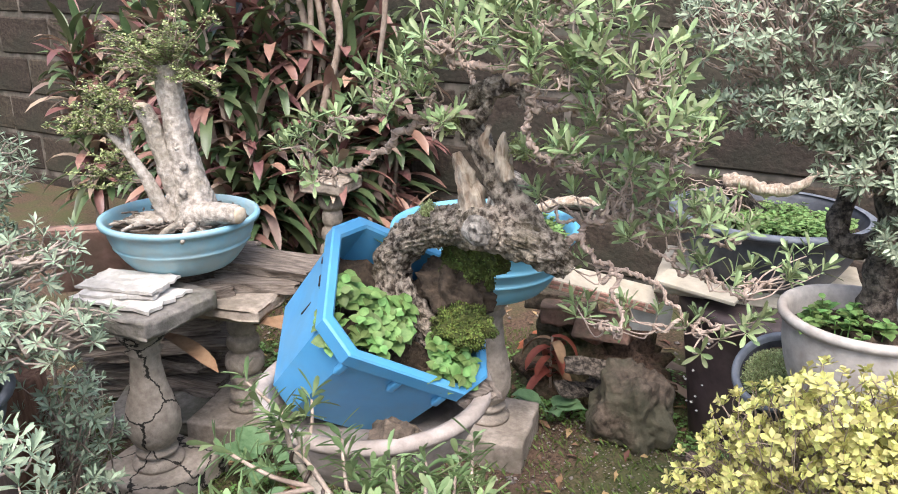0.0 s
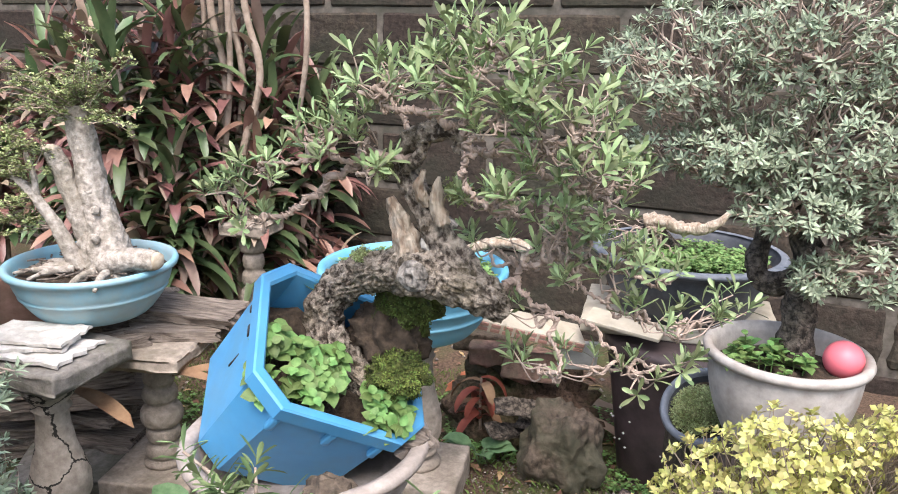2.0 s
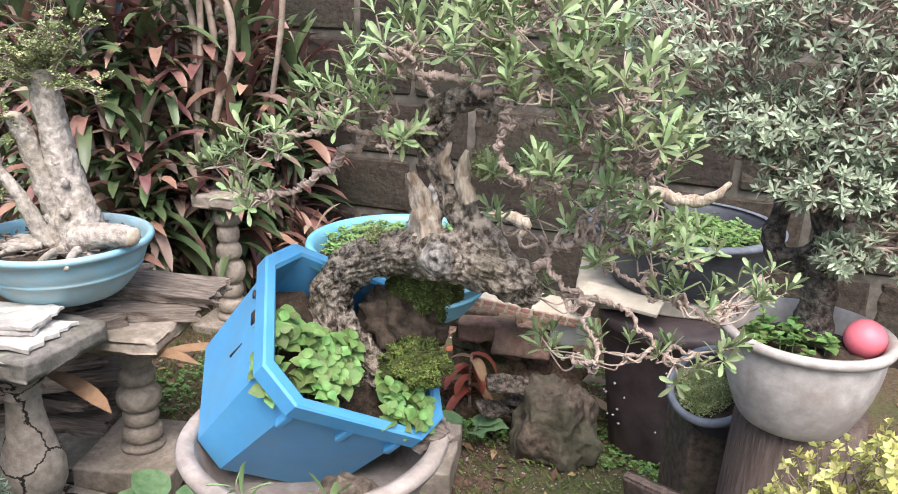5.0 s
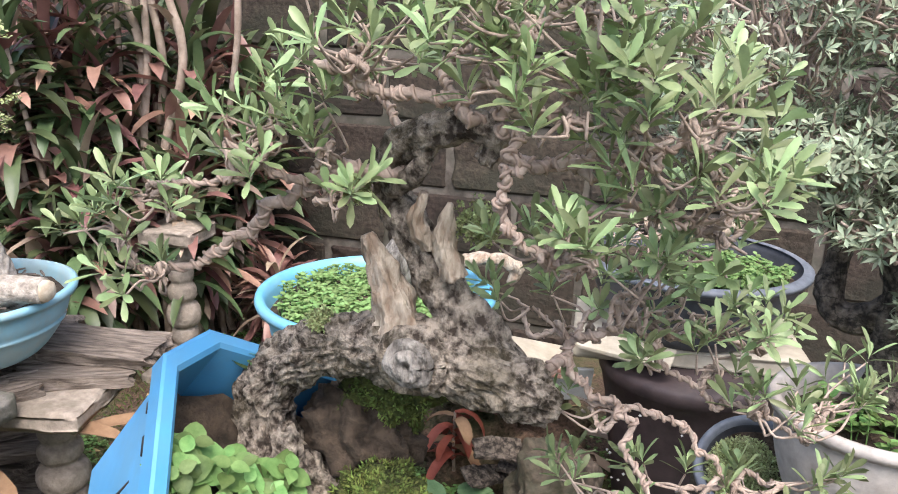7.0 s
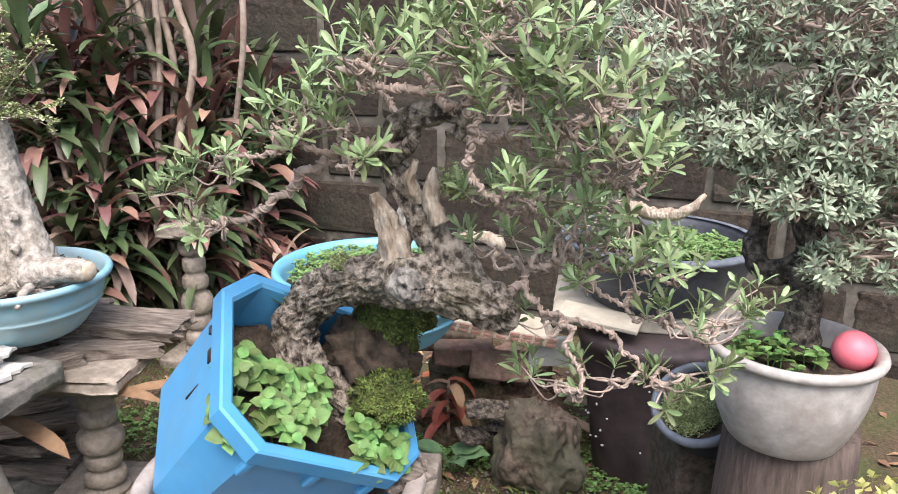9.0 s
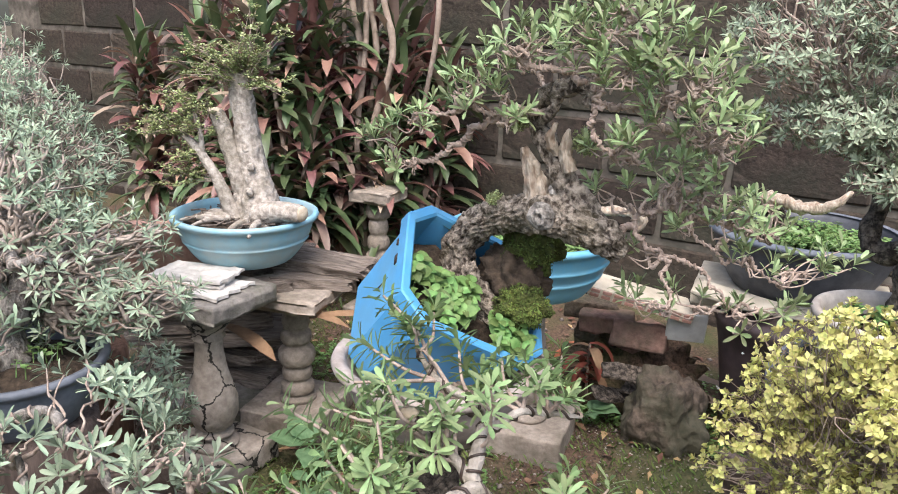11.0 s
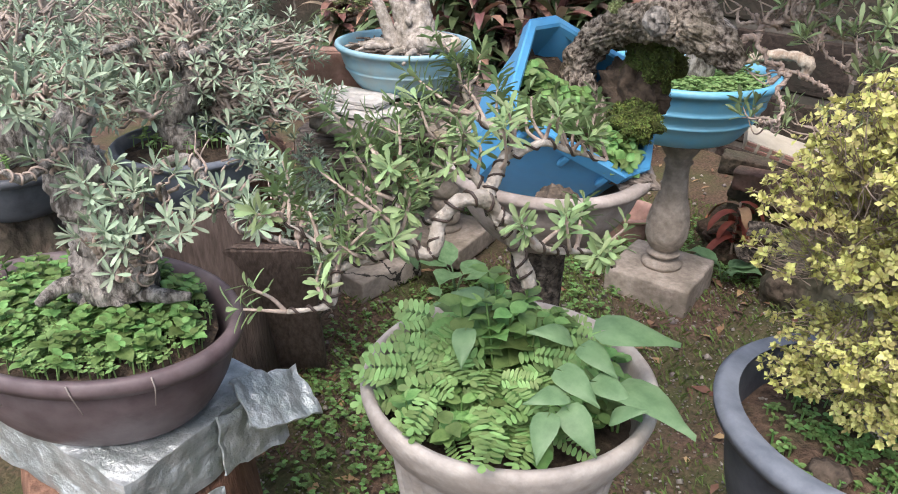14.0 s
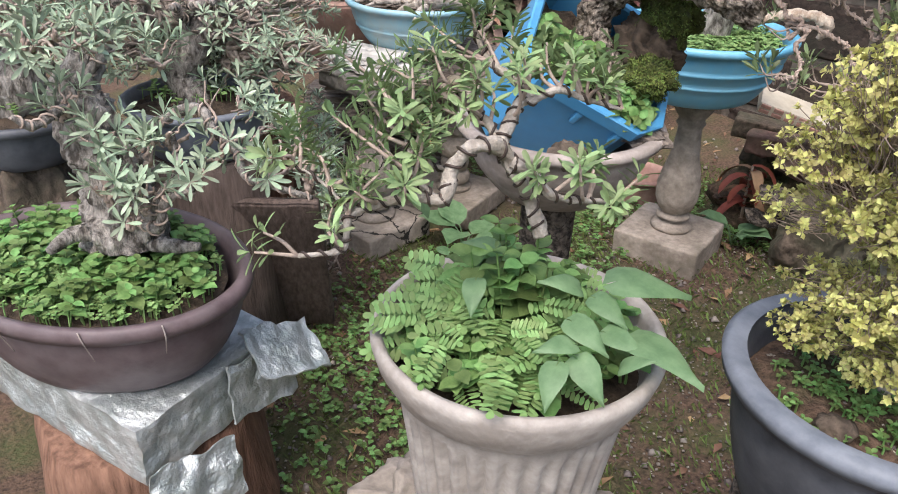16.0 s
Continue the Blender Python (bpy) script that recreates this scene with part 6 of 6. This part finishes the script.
# ---- left group: two silver bonsais, stone, plank ----
def side_bonsai(loc, pot_r, pot_h, pot_mat, pads, count, seed, label, trunk, weeds=40, leaf=0.028, limbs=22):
    x, y, z = loc
    ob = thing("silver_bonsai", loc, label, "bonsai", "bonsai trees")
    part("pot", lathe(pot_shell(pot_r, pot_h, pot_r * 0.72, 0.01, 0.01, 0.01), 48, Matrix.Translation(loc)), pot_mat, ob)
    part("soil", disc((x, y, z + pot_h * 0.8), pot_r * 0.9, 0.02), "pot_soil", ob)
    g = Geo()
    tube(g, trunk, [0.05, 0.045, 0.04, 0.03, 0.02], 16, 7, 0.4, 24)
    part("trunk", g, "bark_grey", ob)
    crown(ob, pads, "leaf_sage", leaf, leaf * 0.235, count, random.Random(seed), 9, False, 0.003, label="silvery grey-green leaf tufts", up=0.6, limbs=limbs, twig_mat="twig_grey")
    r = random.Random(seed + 1)
    herb(ob, [((x + pot_r * 0.8 * v.x, y + pot_r * 0.8 * v.y, z + pot_h), (0, 0, 1)) for v in (in_ball(r) for _ in range(weeds))], 0.014, "fern", r, 2, 0.02, "green weeds in the pot")
    return ob


left_a = side_bonsai((0.1, 1.62, 0.62), 0.16, 0.13, "rim_black", [
    ((0.05, 1.66, 1.02), (0.2, 0.18, 0.08), 5, (0.08, 1.65, 0.95)), ((0.2, 1.68, 0.93), (0.14, 0.12, 0.06), 3, (0.12, 1.65, 0.9)), ((-0.1, 1.75, 1.08), (0.18, 0.16, 0.09), 4, (0.02, 1.66, 0.98)),
    ((0.0, 1.5, 0.95), (0.14, 0.12, 0.06), 2, (0.08, 1.6, 0.9)), ((0.24, 1.74, 0.84), (0.07, 0.08, 0.05), 1.5, (0.15, 1.68, 0.85)), ((0.14, 1.74, 0.8), (0.12, 0.1, 0.06), 2, (0.12, 1.68, 0.82)), ((-0.2, 1.6, 0.98), (0.18, 0.14, 0.08), 3, (0.05, 1.62, 0.9)), ((0.3, 1.8, 0.86), (0.1, 0.1, 0.05), 2.5, (0.15, 1.68, 0.86)),
    ((0.02, 1.5, 0.84), (0.14, 0.1, 0.05), 2.5, (0.08, 1.6, 0.84)), ((-0.12, 1.75, 0.85), (0.16, 0.14, 0.08), 3, (0.06, 1.64, 0.85)), ((0.15, 1.85, 0.95), (0.16, 0.14, 0.06), 3, (0.1, 1.68, 0.9))], 470, 61,
    "silver-leaved bonsai in a grey-blue pot on a clay stand", [(0.1, 1.62, 0.72), (0.06, 1.6, 0.8), (0.12, 1.63, 0.88), (0.06, 1.66, 0.95), (0.02, 1.68, 1.0)])
left_b = side_bonsai((0.14, 1.24, 0.71), 0.13, 0.1, "pot_black", [
    ((0.12, 1.28, 1.02), (0.18, 0.14, 0.07), 5, (0.14, 1.26, 0.95)), ((0.3, 1.3, 0.96), (0.12, 0.1, 0.05), 3, (0.18, 1.27, 0.92)), ((-0.05, 1.38, 1.08), (0.16, 0.16, 0.08), 3, (0.12, 1.28, 0.98)), ((-0.2, 1.3, 1.0), (0.16, 0.14, 0.08), 3, (0.1, 1.28, 0.95))], 230, 65,
    "silver-leaved bonsai in a small black pot on stone", [(0.14, 1.24, 0.78), (0.17, 1.25, 0.86), (0.12, 1.27, 0.93), (0.1, 1.3, 0.98)], 60)
side_bonsai((-0.45, 1.95, 0.55), 0.16, 0.13, "pot_black", [
    ((-0.25, 1.92, 1.06), (0.22, 0.2, 0.12), 5, (-0.4, 1.95, 0.95)), ((-0.55, 2.0, 1.12), (0.25, 0.22, 0.14), 5, (-0.45, 1.96, 0.98)), ((-0.2, 1.9, 0.9), (0.13, 0.12, 0.08), 3, (-0.35, 1.94, 0.88)),
    ((-0.75, 2.0, 0.98), (0.2, 0.2, 0.12), 3, (-0.5, 1.96, 0.92)), ((-0.6, 1.85, 1.2), (0.3, 0.25, 0.12), 5, (-0.45, 1.96, 1.0)), ((-0.95, 2.1, 1.2), (0.3, 0.3, 0.2), 5, (-0.5, 1.98, 0.98)), ((-0.25, 1.95, 0.72), (0.14, 0.12, 0.08), 2, (-0.4, 1.95, 0.8)),
    ((-0.42, 1.78, 0.76), (0.14, 0.1, 0.08), 2.5, (-0.4, 1.92, 0.82)), ((-0.55, 1.75, 0.85), (0.18, 0.12, 0.1), 2.5, (-0.46, 1.93, 0.88))], 1650, 68,
    "dense silver-leaved bonsai in a black pot", [(-0.45, 1.95, 0.65), (-0.42, 1.94, 0.75), (-0.46, 1.95, 0.85), (-0.42, 1.96, 0.95), (-0.4, 1.97, 1.02)], leaf=0.026, limbs=8)


def gnarled(parent, root, r, count, reach, r0):
    """Thick bent limbs with old wire, spreading from the top of a trunk."""
    root = Vector(root)
    for k in range(count):
        a = k * 2.4 + r.uniform(-0.4, 0.4)
        e = root + Vector((math.cos(a) * reach, math.sin(a) * reach, r.uniform(-0.05, 0.05)))
        line = [root - Vector((0, 0, 0.06))] + [root.lerp(e, i / 6) + in_ball(r) * reach * 0.16 for i in range(1, 6)] + [e]
        rad = [r0, r0 * 0.8, r0 * 0.4]
        g = Geo()
        tube(g, line, rad, 14, 7, 0.35, 45, flake=0.12)
        part("limb", g, "bark_grey", parent)
        g = Geo()
        coil(g, line, rad, 0.016, 0.0018, 6)
        part("wire", g, "twig_grey", parent, "old wire wound round the limb")


rgn = random.Random(515)
gnarled(left_a, (0.05, 1.66, 0.93), rgn, 9, 0.2, 0.014)
gnarled(left_b, (0.12, 1.27, 0.93), rgn, 7, 0.17, 0.012)
# the first entry is a clay pot stand, simplified to a brown stump
for x, y, rr, h, mt, lab in ((0.1, 1.62, 0.14, 0.57, "wood_dark", "brown clay stand in stump shape under a grey-blue pot"), (-0.45, 1.95, 0.15, 0.5, "bark_dark", "dark stump under a black pot"),
                             (-0.06, 1.87, 0.09, 0.6, "wood_red", "red-brown rotting stump in the weeds")):
    solid("tree_stump" if "stump" in lab else "clay_drum", lathe([(0, 0.0), (rr * 1.2, 0), (rr * 1.05, h * 0.4), (rr, h - 0.01), (rr * 0.95, h), (0, h)], 32, Matrix.Translation((x, y, 0.045)), wobble=0.12), mt, lab,
          "stump" if "stump" in lab else "drum")
solid("boulder", lump((0.16, 1.25, 0.37), (0.19, 0.16, 0.34), 0.26, 3.0, 6, seed=12), "rock", "rough dark upright stone carrying a pot", "boulder")
solid("wood_plank", box(0.27, 0.03, 0.5, pose(0.2, 1.72, 0.3, 22, 0, 50), 0.006, 2, 0.003, 14), "wood_dark", "dark weathered board leaning upright on the soil", "board")
crown(thing("weed_shrub", (-0.08, 2.0, 0.06), "wild green weed shrub in the soil", "shrub"), [((-0.1, 1.95, 0.3), (0.15, 0.14, 0.2), 4, (-0.08, 2.0, 0.08)), ((-0.25, 2.0, 0.35), (0.2, 0.16, 0.22), 3, (-0.08, 2.0, 0.08)),
      ((0.22, 1.85, 0.45), (0.07, 0.07, 0.1), 2, (0.05, 1.95, 0.1)), ((0.04, 1.97, 0.5), (0.12, 0.08, 0.14), 3, (0.0, 1.97, 0.2)),
      ((0.12, 1.9, 0.6), (0.1, 0.08, 0.1), 2, (0.02, 1.96, 0.3))], "leaf_sage", 0.03, 0.0075, 260, random.Random(71), 8, False, 0.002, label="green leaf tufts", up=0.6)

# ---- low plants on the soil ----
def broad_plant(loc, count, size, mat, label, r, category="plant"):
    x, y, z = loc
    ob = thing("broadleaf_plant", loc, label, category, "low plants")
    for k in range(count):
        a = k * 2.4 + r.random()
        g = Geo()
        d = Vector((math.cos(a), math.sin(a), r.uniform(0.15, 0.6)))
        q = Vector(loc) + Vector((math.cos(a), math.sin(a), 0)) * size * 0.3 + Vector((0, 0, size * r.uniform(0.5, 0.9)))
        tube(g, [loc, Vector(loc).lerp(q, 0.6) + Vector((0, 0, size * 0.15)), q], [0.003, 0.002], 5, 3, cap=False)
        round_leaf(g, q, d, Vector((0, 0, 1)), size * r.uniform(0.8, 1.15), r)
        part("leaf", g, mat, ob)
    return ob


rp = random.Random(81)
for x, y, n, s in ((0.74, 3.12, 6, 0.085), (0.1, 2.5, 5, 0.12), (0.2, 2.35, 4, 0.07), (0.62, 3.6, 6, 0.06), (0.84, 3.66, 5, 0.06), (-0.6, 2.3, 7, 0.07), (-0.5, 2.2, 6, 0.06), (0.3, 2.3, 6, 0.05)):
    broad_plant((x, y, ground_z(x, y)), n, s, "vine_leaf", "small heart-leaved green plant in the soil", rp)
for x, y, n, s in ((0.53, 3.66, 10, 0.11), (0.68, 3.6, 5, 0.09)):
    broad_plant((x, y, ground_z(x, y)), n, s, "red_leaf", "drooping dark red-leaved plant on the soil", rp)
for k, (x, y, a) in enumerate(((0.82, 3.62, 40), (0.88, 3.66, 10), (0.76, 3.68, 70), (0.92, 3.58, -20))):
    g = Geo()
    strap(g, Vector((x, y, 0.1)), Vector((math.cos(radians(a)), math.sin(radians(a)), 0.25)), 0.26, 0.05, 0.9)
    solid("fallen_leaf", g, "cordyline_pale", "long faded fallen leaf on the soil", "leaf", group="fallen leaves")
for k, (x, y, z, a) in enumerate(((-0.15, 2.55, 0.5, 20), (-0.3, 2.5, 0.42, -10), (-0.02, 2.6, 0.48, 50))):
    g = Geo()
    strap(g, Vector((x, y, z)), Vector((math.cos(radians(a)), math.sin(radians(a)), 0.05)), 0.28, 0.06, 0.5)
    solid("fallen_leaf", g, "dry", "dry brown leaf caught between balusters", "leaf", group="fallen leaves")
rs = random.Random(91)


def on_ground(r, x0=-1.6, x1=2.2, y0=1.2, y1=4.35):
    x, y = r.uniform(x0, x1), r.uniform(y0, y1)
    return Vector((x, y, ground_z(x, y) + 0.004))


g = Geo()
for _ in range(900):
    q = on_ground(rs)
    a = rs.uniform(0, 6.28)
    blade(g, q + Vector((0, 0, rs.uniform(0.002, 0.012))), Vector((math.cos(a), math.sin(a), rs.uniform(-0.05, 0.25))), Vector((rs.uniform(-0.4, 0.4), rs.uniform(-0.4, 0.4), 1)), rs.uniform(0.02, 0.075), rs.uniform(0.008, 0.03), False, 0.3, 0.2)
solid("leaf_litter", g, "dry", "scattered dry brown fallen leaves", "litter", kind="stuff")
g = Geo()
for _ in range(30000):
    q = on_ground(rs, -1.0, 1.6, 1.2, 4.2)
    if noise.noise(Vector((q.x * 1.6, q.y * 1.6, 5))) < 0.0 and not (0.0 < q.x < 1.5 and 1.3 < q.y < 3.3):
        continue
    a = rs.uniform(0, 6.28)
    blade(g, q, Vector((math.cos(a) * 0.7, math.sin(a) * 0.7, 1)), Vector((math.cos(a + 1.5), math.sin(a + 1.5), 0.1)), rs.uniform(0.012, 0.034), rs.uniform(0.003, 0.0075), False, 0.1, 0.4)
solid("grass", g, "grass", "short sparse green grass and moss", "grass", kind="stuff")
g = Geo()
for _ in range(8500):
    q = on_ground(rs, -0.8, 1.6, 1.2, 4.2)
    if noise.noise(Vector((q.x * 1.3, q.y * 1.3, 9))) < 0.05 and not (0.0 < q.x < 0.9 and 1.4 < q.y < 2.3 and rs.random() < 0.6):
        continue
    a0 = rs.random() * 6
    for k in range(5):
        a = a0 + k * 1.26
        round_leaf(g, q + Vector((0, 0, rs.uniform(0.005, 0.025))), Vector((math.cos(a), math.sin(a), 0.3)), Vector((0, 0, 1)), rs.uniform(0.007, 0.017), rs)
solid("ground_weeds", g, "mint", "small creeping green weeds on the soil", "weeds", kind="stuff")
g = Geo()
for _ in range(9000):
    grit(g, on_ground(rs, 0.3, 2.1, 1.3, 3.3), rs.uniform(0.002, 0.006), rs)
for _ in range(1500):
    q = on_ground(rs, -1.0, 1.8, 1.3, 4.2)
    s = rs.uniform(0.004, 0.016)
    vs = [q + Vector((a, b, c)) * s * rs.uniform(0.6, 1.1) for a, b, c in ((1, 0, 0), (-1, 0, 0), (0, 1, 0), (0, -1, 0), (0, 0, 0.8), (0, 0, -0.4))]
    g.add(vs, [(0, 2, 4), (2, 1, 4), (1, 3, 4), (3, 0, 4), (2, 0, 5), (1, 2, 5), (3, 1, 5), (0, 3, 5)])
solid("pebbles", g, "pebble", "small grey and brown pebbles on the soil", "pebbles", kind="stuff")

# ---- blocks of the garden wall ----
variants = []
for k in range(6):
    bm = box(BLK - 0.036, 0.06, ROW - 0.034, None, 0.01, 1, 0.007, 50 + k)
    me = bpy.data.meshes.new("wall_block")
    bm.to_mesh(me)
    bm.free()
    me.materials.append(M["block"])
    variants.append(me)
rb = random.Random(77)
for row in range(9):
    z = 0.11 - ROW / 2 + row * ROW
    off = -0.675 if row % 2 == 0 else -0.375
    for k in range(-7, 9):
        x = off + BLK * (k + 0.5)
        if -4.9 < x < 5.2:
            b = new("block", rb.choice(variants))
            b.parent = wall
            b.location = (x + rb.uniform(-0.004, 0.004), WALL_Y + 0.03 + rb.uniform(-0.004, 0.006), z + rb.uniform(-0.003, 0.003))
            b.rotation_euler = (0, rb.uniform(-0.006, 0.006), 0)
